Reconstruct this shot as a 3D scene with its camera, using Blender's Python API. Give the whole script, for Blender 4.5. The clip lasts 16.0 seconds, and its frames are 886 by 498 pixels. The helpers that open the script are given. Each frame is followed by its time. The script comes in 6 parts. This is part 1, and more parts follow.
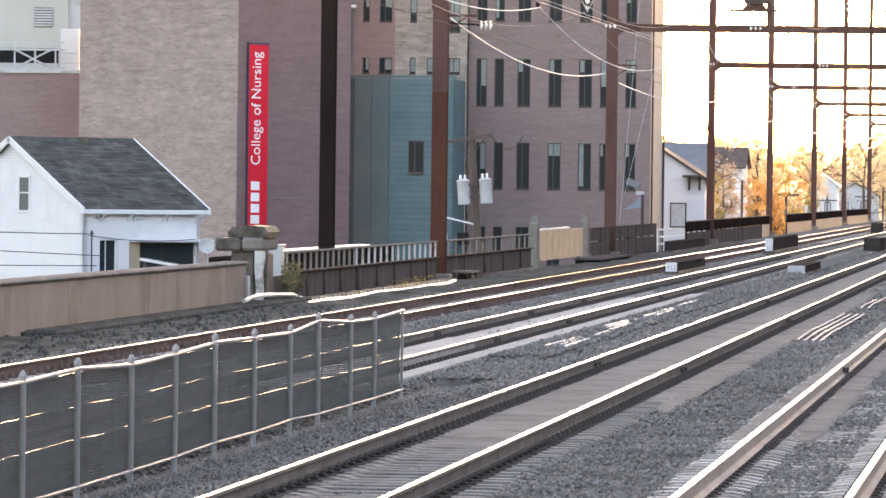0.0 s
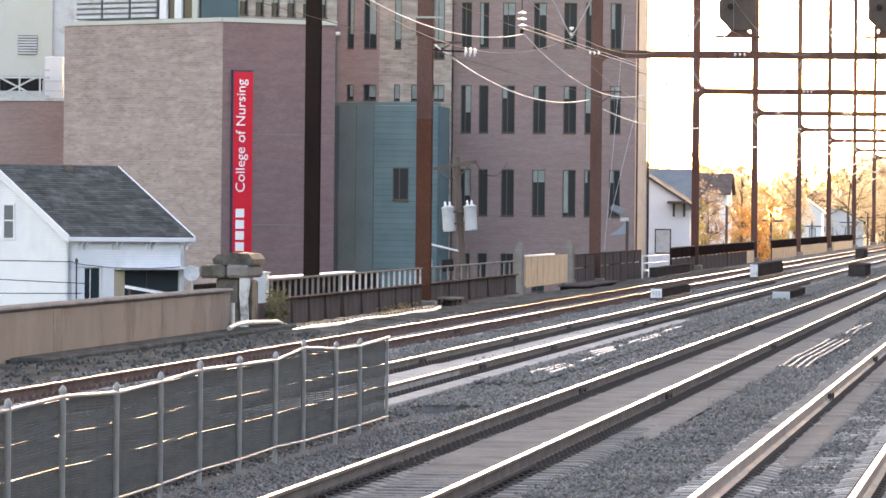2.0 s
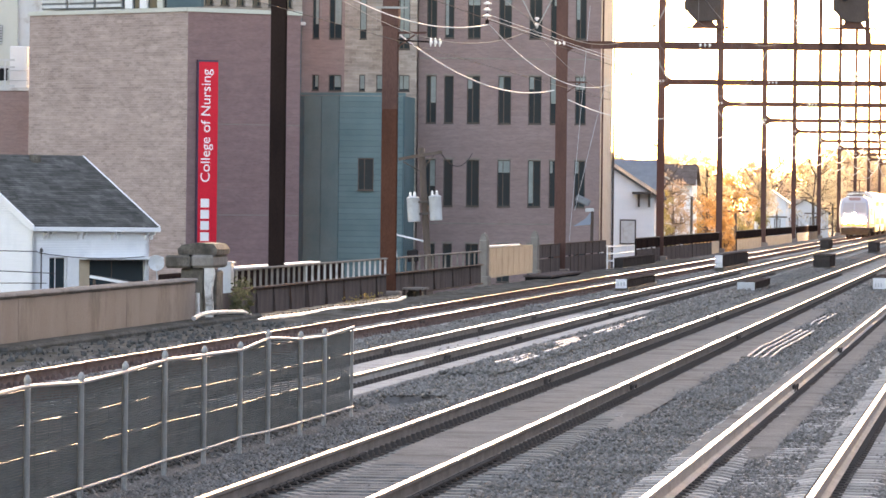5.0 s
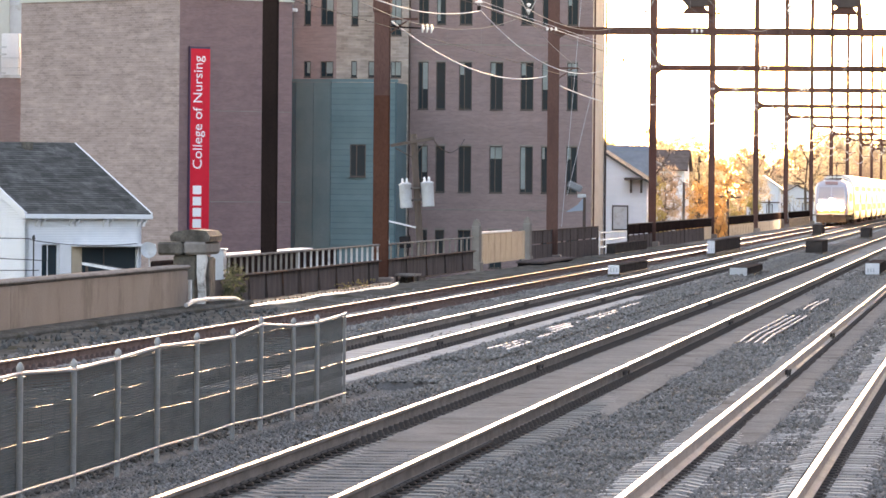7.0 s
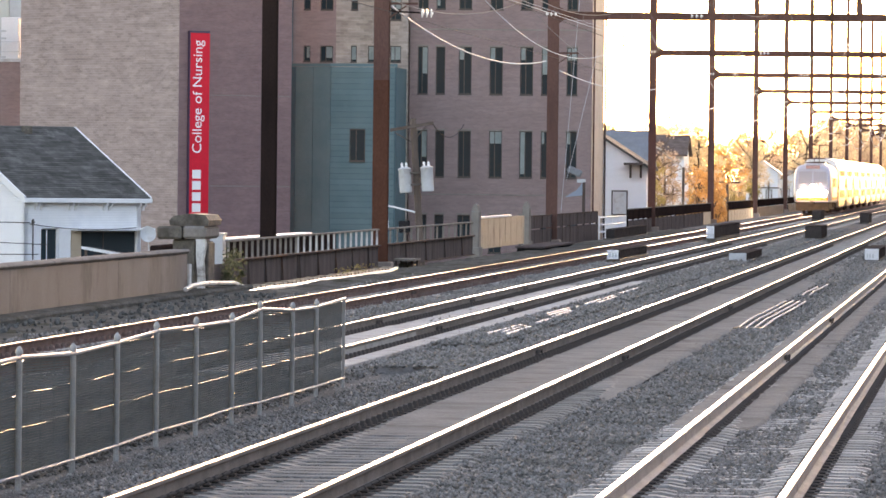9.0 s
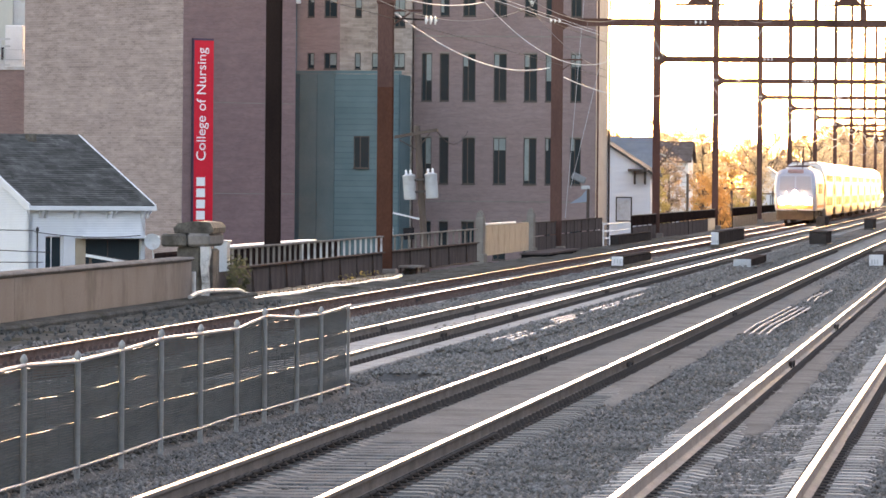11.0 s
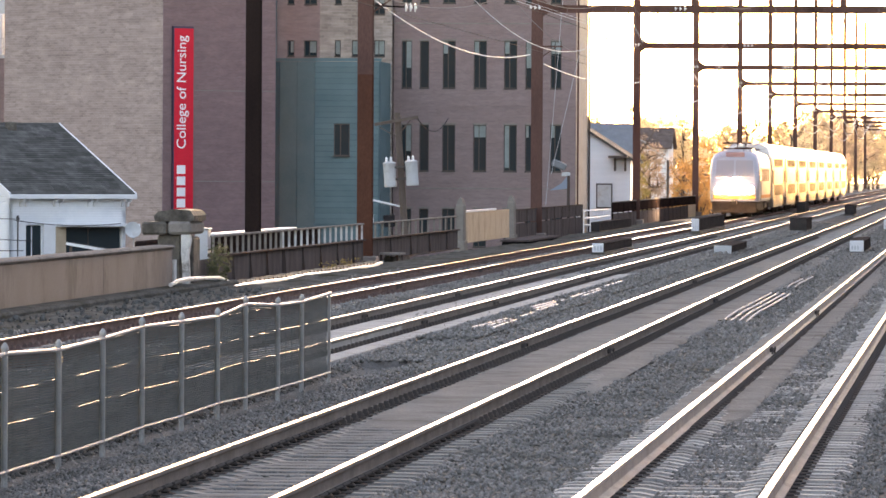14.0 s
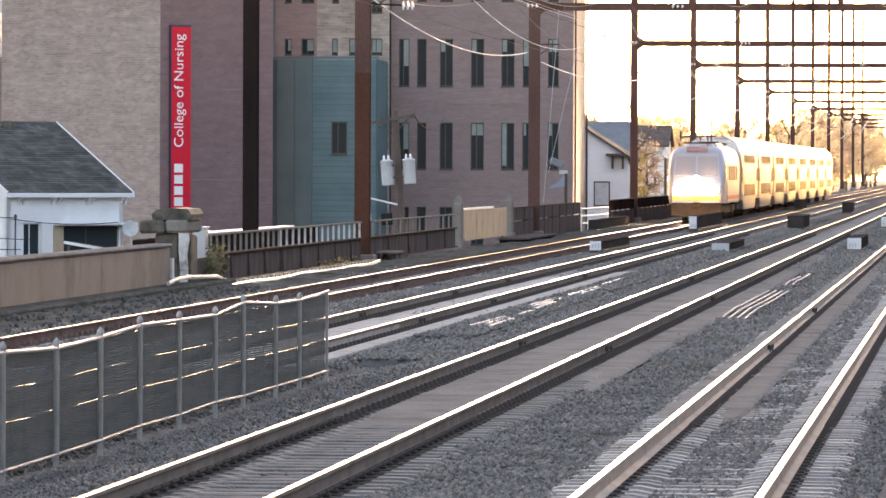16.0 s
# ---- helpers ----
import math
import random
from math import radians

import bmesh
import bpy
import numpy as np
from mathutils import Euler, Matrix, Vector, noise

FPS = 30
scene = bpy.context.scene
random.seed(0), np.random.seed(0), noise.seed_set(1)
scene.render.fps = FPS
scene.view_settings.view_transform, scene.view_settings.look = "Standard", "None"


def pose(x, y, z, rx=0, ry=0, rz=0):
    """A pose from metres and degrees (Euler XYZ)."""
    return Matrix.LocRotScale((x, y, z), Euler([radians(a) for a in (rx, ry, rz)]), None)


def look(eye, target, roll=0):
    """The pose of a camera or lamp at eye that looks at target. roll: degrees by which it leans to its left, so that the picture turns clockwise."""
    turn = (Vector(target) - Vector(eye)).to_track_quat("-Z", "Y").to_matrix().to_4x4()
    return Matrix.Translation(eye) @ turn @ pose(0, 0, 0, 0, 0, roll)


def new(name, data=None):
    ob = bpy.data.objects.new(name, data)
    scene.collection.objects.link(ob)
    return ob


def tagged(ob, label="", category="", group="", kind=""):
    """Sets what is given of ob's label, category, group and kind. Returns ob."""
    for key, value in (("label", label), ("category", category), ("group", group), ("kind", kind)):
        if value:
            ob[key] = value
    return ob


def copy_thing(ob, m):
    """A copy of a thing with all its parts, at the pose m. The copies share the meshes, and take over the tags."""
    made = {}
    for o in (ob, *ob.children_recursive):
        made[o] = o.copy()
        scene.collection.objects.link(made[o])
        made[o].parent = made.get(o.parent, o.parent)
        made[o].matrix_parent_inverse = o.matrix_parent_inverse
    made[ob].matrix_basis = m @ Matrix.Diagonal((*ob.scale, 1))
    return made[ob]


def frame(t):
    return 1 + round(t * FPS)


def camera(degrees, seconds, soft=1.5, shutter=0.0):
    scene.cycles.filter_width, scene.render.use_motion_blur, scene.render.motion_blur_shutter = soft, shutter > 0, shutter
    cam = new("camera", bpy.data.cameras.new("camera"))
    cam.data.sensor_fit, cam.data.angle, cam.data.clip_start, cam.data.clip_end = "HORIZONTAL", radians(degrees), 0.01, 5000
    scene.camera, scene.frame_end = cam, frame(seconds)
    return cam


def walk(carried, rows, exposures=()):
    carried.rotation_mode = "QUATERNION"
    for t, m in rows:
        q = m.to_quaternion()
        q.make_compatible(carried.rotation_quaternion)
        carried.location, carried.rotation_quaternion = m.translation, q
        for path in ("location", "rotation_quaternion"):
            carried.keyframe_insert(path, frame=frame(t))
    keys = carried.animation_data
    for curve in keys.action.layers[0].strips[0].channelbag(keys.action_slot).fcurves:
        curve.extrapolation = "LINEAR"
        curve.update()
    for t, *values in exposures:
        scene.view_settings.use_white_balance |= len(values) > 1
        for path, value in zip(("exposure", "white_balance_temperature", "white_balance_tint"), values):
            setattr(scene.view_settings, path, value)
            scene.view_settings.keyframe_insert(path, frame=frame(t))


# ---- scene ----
# world: y runs along the tracks, x to the right of them, z = 0 at the top of the rails
EYE = (0.0, 0.0, 2.677)
EXPO = 3.0
cam = camera(8.5, 16.0, soft=1.6)
TURNS = [  # seconds, yaw, pitch, roll
    (0.0, 5.882, -0.594, -0.712),
    (0.5, 5.859, -0.522, -0.669),
    (1.0, 5.816, -0.445, -0.552),
    (1.5, 5.750, -0.386, -0.534),
    (2.0, 5.735, -0.335, -0.568),
    (2.5, 5.742, -0.354, -0.531),
    (3.0, 5.659, -0.357, -0.618),
    (3.5, 5.552, -0.440, -0.583),
    (4.0, 5.476, -0.419, -0.593),
    (6.5, 5.328, -0.476, -0.629),
    (7.0, 5.324, -0.556, -0.518),
    (7.5, 5.302, -0.620, -0.611),
    (8.0, 5.335, -0.590, -0.506),
    (8.5, 5.360, -0.694, -0.608),
    (9.0, 5.319, -0.703, -0.620),
    (11.5, 5.352, -0.629, -0.448),
    (12.0, 5.298, -0.636, -0.460),
    (12.5, 5.171, -0.616, -0.536),
    (13.0, 5.165, -0.630, -0.373),
    (13.5, 5.168, -0.700, -0.323),
    (14.0, 5.171, -0.759, -0.305),
    (14.5, 5.107, -0.802, -0.263),
    (15.0, 5.078, -0.831, -0.341),
    (15.5, 5.158, -0.850, -0.333),
    (16.0, 5.147, -0.777, -0.215),
]
walk(cam, [(t, pose(*EYE, 90 + pitch, roll, yaw)) for t, yaw, pitch, roll in TURNS], [(t, EXPO + e, 8300, 28) for t, e in ((0.0, 0.05), (3.0, 0.03), (3.6, -0.03), (6.4, 0.02), (7.0, -0.07), (7.5, -0.17), (9.0, -0.17), (12.5, -0.26), (16.0, -0.27))])

# ---- light: low evening sun ahead, to the right of the line ----
SUN_AZ, SUN_EL = -4.0, 7.0
world = bpy.data.worlds.new("world")
scene.world = world
world.use_nodes = True
wn = world.node_tree.nodes
sky = wn.new("ShaderNodeTexSky")
sky.sky_type, sky.sun_disc = "NISHITA", False
sky.sun_elevation, sky.sun_rotation = radians(SUN_EL), radians(SUN_AZ)
sky.air_density, sky.dust_density, sky.ozone_density = 0.8, 1.1, 1.0
wn["Background"].inputs["Strength"].default_value = 0.15
world.node_tree.links.new(sky.outputs[0], wn["Background"].inputs["Color"])
sun = new("sun", bpy.data.lights.new("sun", "SUN"))
sun.data.energy, sun.data.angle, sun.data.color = 0.5, radians(1.5), (1.0, 0.92, 0.83)
sun.matrix_world = look((0, 0, 50), (-50 * math.sin(radians(SUN_AZ)), -50 * math.cos(radians(SUN_AZ)), 50 - 50 * math.tan(radians(SUN_EL))))


# ---- materials ----
def surface(name, c1, c2, size=1.0, rough=0.8, metal=0.0, bump=0.2, grain=0.03, stain=None, stain_size=3.0, stretch=(1, 1, 1), per_piece=0.0, wave=None, emit=0.0, detail=6.0, spec=0.3):
    """Two tones at two scales, fine relief, optional stains; sizes in metres."""
    m = bpy.data.materials.new(name)
    m.use_nodes = True
    nt = m.node_tree
    n, l = nt.nodes, nt.links
    p = n["Principled BSDF"]
    co = n.new("ShaderNodeTexCoord")
    mp = n.new("ShaderNodeMapping")
    mp.inputs["Scale"].default_value = stretch
    l.new(co.outputs["Object"], mp.inputs["Vector"])

    def tex(scale, det=5.0, ro=0.6):
        t = n.new("ShaderNodeTexNoise")
        t.inputs["Scale"].default_value, t.inputs["Detail"].default_value, t.inputs["Roughness"].default_value = 1.0 / scale, det, ro
        l.new(mp.outputs[0], t.inputs["Vector"])
        return t.outputs["Fac"]

    def ramp(fac, a, b):
        r = n.new("ShaderNodeMapRange")
        r.inputs["From Min"].default_value, r.inputs["From Max"].default_value = a, b
        l.new(fac, r.inputs["Value"])
        return r.outputs["Result"]

    def mix(fac, a, b):
        x = n.new("ShaderNodeMix")
        x.data_type = "RGBA"
        for sock, v in ((x.inputs["Factor"], fac), (x.inputs[6], a), (x.inputs[7], b)):
            if isinstance(v, bpy.types.NodeSocket):
                l.new(v, sock)
            else:
                sock.default_value = v if isinstance(v, float) else (*v, 1)
        return x.outputs[2]

    big = ramp(tex(size, detail), 0.3, 0.7)
    fine = tex(grain, 3.0)
    col = mix(big, c1, c2)
    dark = tuple(v * 0.55 for v in c1)
    col = mix(ramp(fine, 0.62, 0.30), col, mix(0.5, col, dark))
    if stain:
        col = mix(ramp(tex(stain_size, 8.0, 0.7), 0.52, 0.72), col, stain)
    if per_piece:
        oi = n.new("ShaderNodeObjectInfo")
        hv = n.new("ShaderNodeHueSaturation")
        l.new(col, hv.inputs["Color"])
        r = ramp(oi.outputs["Random"], 0, 1)
        r.node.inputs["To Min"].default_value, r.node.inputs["To Max"].default_value = 1 - per_piece, 1 + per_piece
        l.new(r, hv.inputs["Value"])
        col = hv.outputs["Color"]
    l.new(col, p.inputs["Base Color"])
    p.inputs["Metallic"].default_value, p.inputs["Specular IOR Level"].default_value = metal, spec
    rr = ramp(fine, 0.2, 0.8)
    rr.node.inputs["To Min"].default_value, rr.node.inputs["To Max"].default_value = max(0.02, rough - 0.1), min(1, rough + 0.1)
    l.new(rr, p.inputs["Roughness"])
    if bump:
        b = n.new("ShaderNodeBump")
        b.inputs["Strength"].default_value, b.inputs["Distance"].default_value = bump, grain
        h = fine
        if wave:
            w = n.new("ShaderNodeTexWave")
            w.bands_direction = wave[0]
            w.inputs["Scale"].default_value, w.inputs["Distortion"].default_value = wave[1], 0.4
            l.new(co.outputs["Object"], w.inputs["Vector"])
            h = w.outputs["Fac"]
        l.new(h, b.inputs["Height"])
        l.new(b.outputs[0], p.inputs["Normal"])
    if emit:
        p.inputs["Emission Color"].default_value, p.inputs["Emission Strength"].default_value = (*c1, 1), emit
    return m


def brickwork(name, a, b, mortar, row=0.075, length=0.22, odd=0.84, spread=0.09):
    """Brick in running bond on walls whose local x runs along the wall and z up."""
    m = surface(name, a, b, size=2.5, rough=0.9, bump=0)
    n, l = m.node_tree.nodes, m.node_tree.links
    p = n["Principled BSDF"]
    co, sp, cb = n.new("ShaderNodeTexCoord"), n.new("ShaderNodeSeparateXYZ"), n.new("ShaderNodeCombineXYZ")
    ad = n.new("ShaderNodeMath")
    l.new(co.outputs["Object"], sp.inputs[0])
    l.new(sp.outputs[0], ad.inputs[0]), l.new(sp.outputs[1], ad.inputs[1])
    l.new(ad.outputs[0], cb.inputs[0]), l.new(sp.outputs[2], cb.inputs[1])
    t = n.new("ShaderNodeTexBrick")
    for key, v in (("Scale", 1.0), ("Mortar Size", 0.006), ("Mortar Smooth", 0.3), ("Bias", 0.0), ("Brick Width", length), ("Row Height", row)):
        t.inputs[key].default_value = v
    old = p.inputs["Base Color"].links[0].from_socket
    hs = n.new("ShaderNodeHueSaturation")
    hs.inputs["Value"].default_value = odd
    l.new(old, hs.inputs["Color"])
    l.new(cb.outputs[0], t.inputs["Vector"])
    l.new(old, t.inputs["Color1"]), l.new(hs.outputs[0], t.inputs["Color2"])
    t.inputs["Mortar"].default_value = (*mortar, 1)
    cl = n.new("ShaderNodeTexNoise")
    mpp = n.new("ShaderNodeMapping")
    mpp.inputs["Scale"].default_value = (0.5, 0.5, 3.0)
    l.new(co.outputs["Object"], mpp.inputs[0]), l.new(mpp.outputs[0], cl.inputs["Vector"])
    cl.inputs["Scale"].default_value, cl.inputs["Detail"].default_value = 1.2, 6.0
    h2 = n.new("ShaderNodeHueSaturation")
    mr = n.new("ShaderNodeMapRange")
    mr.inputs["From Min"].default_value, mr.inputs["From Max"].default_value = 0.3, 0.7
    mr.inputs["To Min"].default_value, mr.inputs["To Max"].default_value = 1 - spread, 1 + spread
    l.new(cl.outputs["Fac"], mr.inputs["Value"]), l.new(mr.outputs[0], h2.inputs["Value"])
    l.new(t.outputs["Color"], h2.inputs["Color"]), l.new(h2.outputs[0], p.inputs["Base Color"])
    bp = n.new("ShaderNodeBump")
    bp.inputs["Strength"].default_value, bp.inputs["Distance"].default_value = 0.5, 0.01
    bp.invert = True
    l.new(t.outputs["Fac"], bp.inputs["Height"]), l.new(bp.outputs[0], p.inputs["Normal"])
    return m


def plain(name, c, rough=0.5, metal=0.0, emit=0.0, spec=0.5):
    m = bpy.data.materials.new(name)
    m.use_nodes = True
    p = m.node_tree.nodes["Principled BSDF"]
    p.inputs["Base Color"].default_value, p.inputs["Roughness"].default_value, p.inputs["Metallic"].default_value = (*c, 1), rough, metal
    p.inputs["Specular IOR Level"].default_value = spec
    if emit:
        p.inputs["Emission Color"].default_value, p.inputs["Emission Strength"].default_value = (*c, 1), emit
    return m


M_BALLAST = surface("ballast", (0.13, 0.127, 0.12), (0.225, 0.22, 0.208), size=1.6, rough=0.95, bump=1.0, grain=0.05, stain=(0.13, 0.115, 0.10), stain_size=4.0, spec=0.0)
M_STONE = surface("crushed_stone", (0.085, 0.082, 0.074), (0.42, 0.402, 0.37), size=0.07, rough=0.9, bump=0.3, grain=0.01, stain=(0.12, 0.114, 0.10), stain_size=1.6, spec=0.0)
M_MUD = surface("fouled_ballast", (0.208, 0.206, 0.192), (0.285, 0.282, 0.264), size=0.9, rough=0.95, bump=0.6, grain=0.04, stain=(0.12, 0.11, 0.10), stain_size=1.5, spec=0.0)
M_TIE = surface("concrete_tie", (0.43, 0.417, 0.388), (0.57, 0.552, 0.517), size=0.7, rough=0.9, bump=0.3, grain=0.015, stain=(0.22, 0.205, 0.19), stain_size=0.8, per_piece=0.22, spec=0.0)
M_TIEMUD = surface("muddy_tie", (0.258, 0.253, 0.234), (0.355, 0.348, 0.322), size=0.7, rough=0.95, bump=0.3, grain=0.015, stain=(0.19, 0.178, 0.16), stain_size=0.8, per_piece=0.18, spec=0.0)
M_RAIL = surface("rail_rust", (0.21, 0.19, 0.17), (0.32, 0.292, 0.268), size=0.6, rough=0.75, metal=0.0, bump=0.2, grain=0.02, spec=0.0)
# paler rail copy: light on the nearest track's rail sides is in the colour
M_RAILPALE = surface("rail_lit_side", (0.42, 0.395, 0.37), (0.55, 0.52, 0.49), size=0.7, rough=0.8, metal=0.0, bump=0.2, grain=0.02, stain=(0.33, 0.30, 0.275), stain_size=0.8, spec=0.05)
M_SHINE = surface("rail_polish", (0.13, 0.127, 0.123), (0.19, 0.186, 0.18), size=0.8, rough=0.42, metal=1.0, bump=0.05, grain=0.02)
M_SHINE.node_tree.nodes["Principled BSDF"].inputs["Specular Tint"].default_value = (0.72, 0.70, 0.68, 1)
M_CLIP = plain("spring_clip", (0.105, 0.092, 0.083), 1.0, 0.0, spec=0.0)
M_RAILBROWN = surface("rail_brown_rust", (0.17, 0.12, 0.105), (0.26, 0.19, 0.17), size=0.6, rough=0.85, metal=0.0, bump=0.2, grain=0.02, stain=(0.09, 0.06, 0.05), stain_size=0.7, spec=0.0)
M_PEEL = surface("peeling_limewash", (0.60, 0.585, 0.55), (0.76, 0.745, 0.71), size=0.3, rough=0.95, bump=0.5, grain=0.02, stain=(0.10, 0.085, 0.075), stain_size=0.45, spec=0.0)
M_BOX = surface("sooty_box_paint", (0.05, 0.042, 0.038), (0.09, 0.076, 0.07), size=0.6, rough=0.9, bump=0.2, grain=0.02, spec=0.0)
M_SCREEN = surface("weathered_screen", (0.10, 0.084, 0.08), (0.165, 0.14, 0.132), size=0.9, rough=0.9, bump=0.25, grain=0.02, stain=(0.06, 0.045, 0.04), stain_size=0.8, stretch=(1, 1, 0.3), spec=0.0)
M_CONC = surface("weathered_concrete", (0.265, 0.215, 0.185), (0.34, 0.285, 0.25), size=1.2, rough=0.92, bump=0.3, grain=0.02, stain=(0.16, 0.128, 0.105), stain_size=1.3, stretch=(1, 0.7, 0.5), spec=0.08)
M_COPING = surface("coping_concrete", (0.22, 0.195, 0.17), (0.33, 0.30, 0.27), size=0.8, rough=0.9, bump=0.3, grain=0.02, stain=(0.15, 0.13, 0.11), stain_size=0.9, spec=0.0)
M_OLDSTONE = surface("dark_stone", (0.06, 0.05, 0.042), (0.20, 0.18, 0.15), size=0.35, rough=0.95, bump=0.5, grain=0.03, stain=(0.05, 0.045, 0.035), stain_size=0.5)
M_GIRDER = surface("girder_paint", (0.085, 0.066, 0.06), (0.13, 0.102, 0.092), size=0.9, rough=0.8, metal=0.1, bump=0.2, grain=0.02, stain=(0.13, 0.065, 0.04), stain_size=1.2, stretch=(1, 1, 0.4), spec=0.0)
M_RUST = surface("rusted_steel", (0.115, 0.062, 0.053), (0.18, 0.096, 0.078), size=0.8, rough=0.85, metal=0.0, bump=0.25, grain=0.02, stain=(0.045, 0.026, 0.022), stain_size=1.3, stretch=(1, 1, 0.2), spec=0.03)
M_RUST_BRIGHT = surface("orange_rust", (0.10, 0.044, 0.031), (0.15, 0.064, 0.041), size=0.9, rough=0.9, bump=0.25, grain=0.02, stain=(0.09, 0.04, 0.028), stain_size=1.0, stretch=(1, 1, 0.25), spec=0.0)
M_DARKSTEEL = surface("sooty_steel", (0.022, 0.015, 0.014), (0.04, 0.026, 0.022), size=0.8, rough=0.8, metal=0.0, bump=0.25, grain=0.02, stretch=(1, 1, 0.25), spec=0.0)
M_GALV = surface("galvanised_steel", (0.35, 0.348, 0.325), (0.47, 0.465, 0.435), size=0.25, rough=0.55, metal=0.15, bump=0.1, grain=0.01)
# bluish copy of the galvanised steel, tinted against the sun's yellow on the rails
M_GALVRAIL = surface("sun_offset_rail_steel", (0.34, 0.365, 0.39), (0.44, 0.47, 0.50), size=0.25, rough=0.6, metal=0.1, bump=0.1, grain=0.01)
M_MESH = surface("grey_fence_sheet", (0.128, 0.143, 0.137), (0.205, 0.225, 0.214), size=0.5, rough=0.85, metal=0.0, bump=0.7, grain=0.006, stain=(0.14, 0.14, 0.14), stain_size=0.5, stretch=(1, 0.35, 3), spec=0.0)
M_PIPE = surface("white_pipe", (0.72, 0.68, 0.62), (0.82, 0.80, 0.76), size=0.4, rough=0.6, bump=0.1, grain=0.01, stain=(0.35, 0.30, 0.25), stain_size=0.6)
M_PALE = surface("pale_plank", (0.39, 0.388, 0.365), (0.52, 0.515, 0.485), size=0.5, rough=0.9, bump=0.2, grain=0.015, stain=(0.20, 0.19, 0.18), stain_size=0.8, spec=0.0)
M_PLANK = surface("bleached_plank", (0.41, 0.43, 0.45), (0.52, 0.545, 0.565), size=0.4, rough=0.8, bump=0.2, grain=0.015, stain=(0.40, 0.38, 0.35), stain_size=0.9, spec=0.1)
M_BEIGE = surface("beige_panel", (0.42, 0.33, 0.24), (0.52, 0.42, 0.31), size=0.7, rough=0.85, bump=0.1, grain=0.02, stain=(0.30, 0.23, 0.16), stain_size=0.8)
# tower brick in two tones: A for its lit side, B for shaded sides
M_BRICK_A = brickwork("tower_brick_lit", (0.375, 0.285, 0.262), (0.50, 0.392, 0.36), (0.46, 0.38, 0.355), row=0.12, length=0.34, odd=0.76, spread=0.15)
M_BRICK_B = brickwork("tower_brick_shaded", (0.245, 0.148, 0.148), (0.29, 0.178, 0.176), (0.23, 0.17, 0.165))
# plum brick lightened to carry the glare over the main building; others share it
M_BRICK_D = brickwork("hazed_plum_brick", (0.29, 0.20, 0.19), (0.345, 0.245, 0.235), (0.29, 0.235, 0.225))
M_BRICK_C = brickwork("mottled_light_brick", (0.32, 0.26, 0.22), (0.56, 0.48, 0.43), (0.42, 0.38, 0.35), row=0.15, length=0.4, odd=0.72, spread=0.24)
M_CREAM = surface("cream_stucco", (0.52, 0.43, 0.35), (0.60, 0.50, 0.41), size=0.9, rough=0.9, bump=0.1, grain=0.02, stain=(0.36, 0.28, 0.21), stain_size=1.0)
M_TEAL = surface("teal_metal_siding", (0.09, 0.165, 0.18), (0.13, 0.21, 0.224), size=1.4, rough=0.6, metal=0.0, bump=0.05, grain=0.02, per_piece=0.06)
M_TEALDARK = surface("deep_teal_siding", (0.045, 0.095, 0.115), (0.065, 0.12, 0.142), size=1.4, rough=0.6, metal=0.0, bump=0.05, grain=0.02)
M_GLASS = plain("dark_glass", (0.022, 0.034, 0.04), 0.08, 0.0, spec=0.35)
M_DULLGLASS = plain("dull_window_glass", (0.10, 0.125, 0.135), 0.45, 0.0, spec=0.2)
M_BLIND = surface("window_blind", (0.20, 0.245, 0.24), (0.29, 0.34, 0.33), size=0.6, rough=0.35, bump=0.0, grain=0.05)
M_FRAME = plain("bronze_frame", (0.07, 0.06, 0.055), 0.5, 0.4)
M_FRAMELT = plain("pale_frame", (0.55, 0.54, 0.52), 0.5)
M_RED = surface("red_banner_cloth", (0.76, 0.010, 0.030), (0.82, 0.018, 0.04), size=0.9, rough=0.6, bump=0.1, grain=0.03)
M_PURPLE = plain("banner_edge", (0.055, 0.03, 0.06), 0.6)
M_WHITE = plain("white_lettering", (0.85, 0.82, 0.82), 0.6)
M_SIDING = surface("white_clapboard", (0.78, 0.81, 0.84), (0.85, 0.87, 0.89), size=1.8, rough=0.7, bump=0.5, grain=0.02, wave=("Z", 4.5), stain=(0.66, 0.69, 0.72), stain_size=1.6)
M_TRIM = surface("white_trim_paint", (0.74, 0.75, 0.76), (0.82, 0.83, 0.84), size=0.7, rough=0.6, bump=0.05, grain=0.02)
M_SHINGLE = surface("grey_shingle", (0.08, 0.08, 0.074), (0.135, 0.135, 0.126), size=0.5, rough=0.95, bump=0.4, grain=0.03, per_piece=0.25, stain=(0.16, 0.155, 0.15), stain_size=1.0, spec=0.03)
M_BROWNROOF = surface("brown_shingle", (0.13, 0.095, 0.08), (0.20, 0.15, 0.13), size=0.6, rough=0.95, bump=0.3, grain=0.04, spec=0.03)
M_BEIGEWALL = surface("grey_green_panel", (0.50, 0.51, 0.46), (0.58, 0.59, 0.54), size=2.0, rough=0.7, bump=0.05, grain=0.03)
M_SLATE = surface("blue_grey_slate", (0.17, 0.185, 0.20), (0.24, 0.255, 0.27), size=0.7, rough=0.85, bump=0.3, grain=0.04)
M_RUBBLE = surface("cinder_rubble", (0.08, 0.079, 0.072), (0.20, 0.196, 0.18), size=0.25, rough=0.95, bump=0.4, grain=0.02, spec=0.0)
M_DIRT = surface("trackside_dirt", (0.075, 0.074, 0.066), (0.17, 0.166, 0.15), size=0.5, rough=1.0, bump=0.8, grain=0.06, stain=(0.05, 0.048, 0.03), stain_size=1.4, spec=0.0, stretch=(1, 0.4, 1))
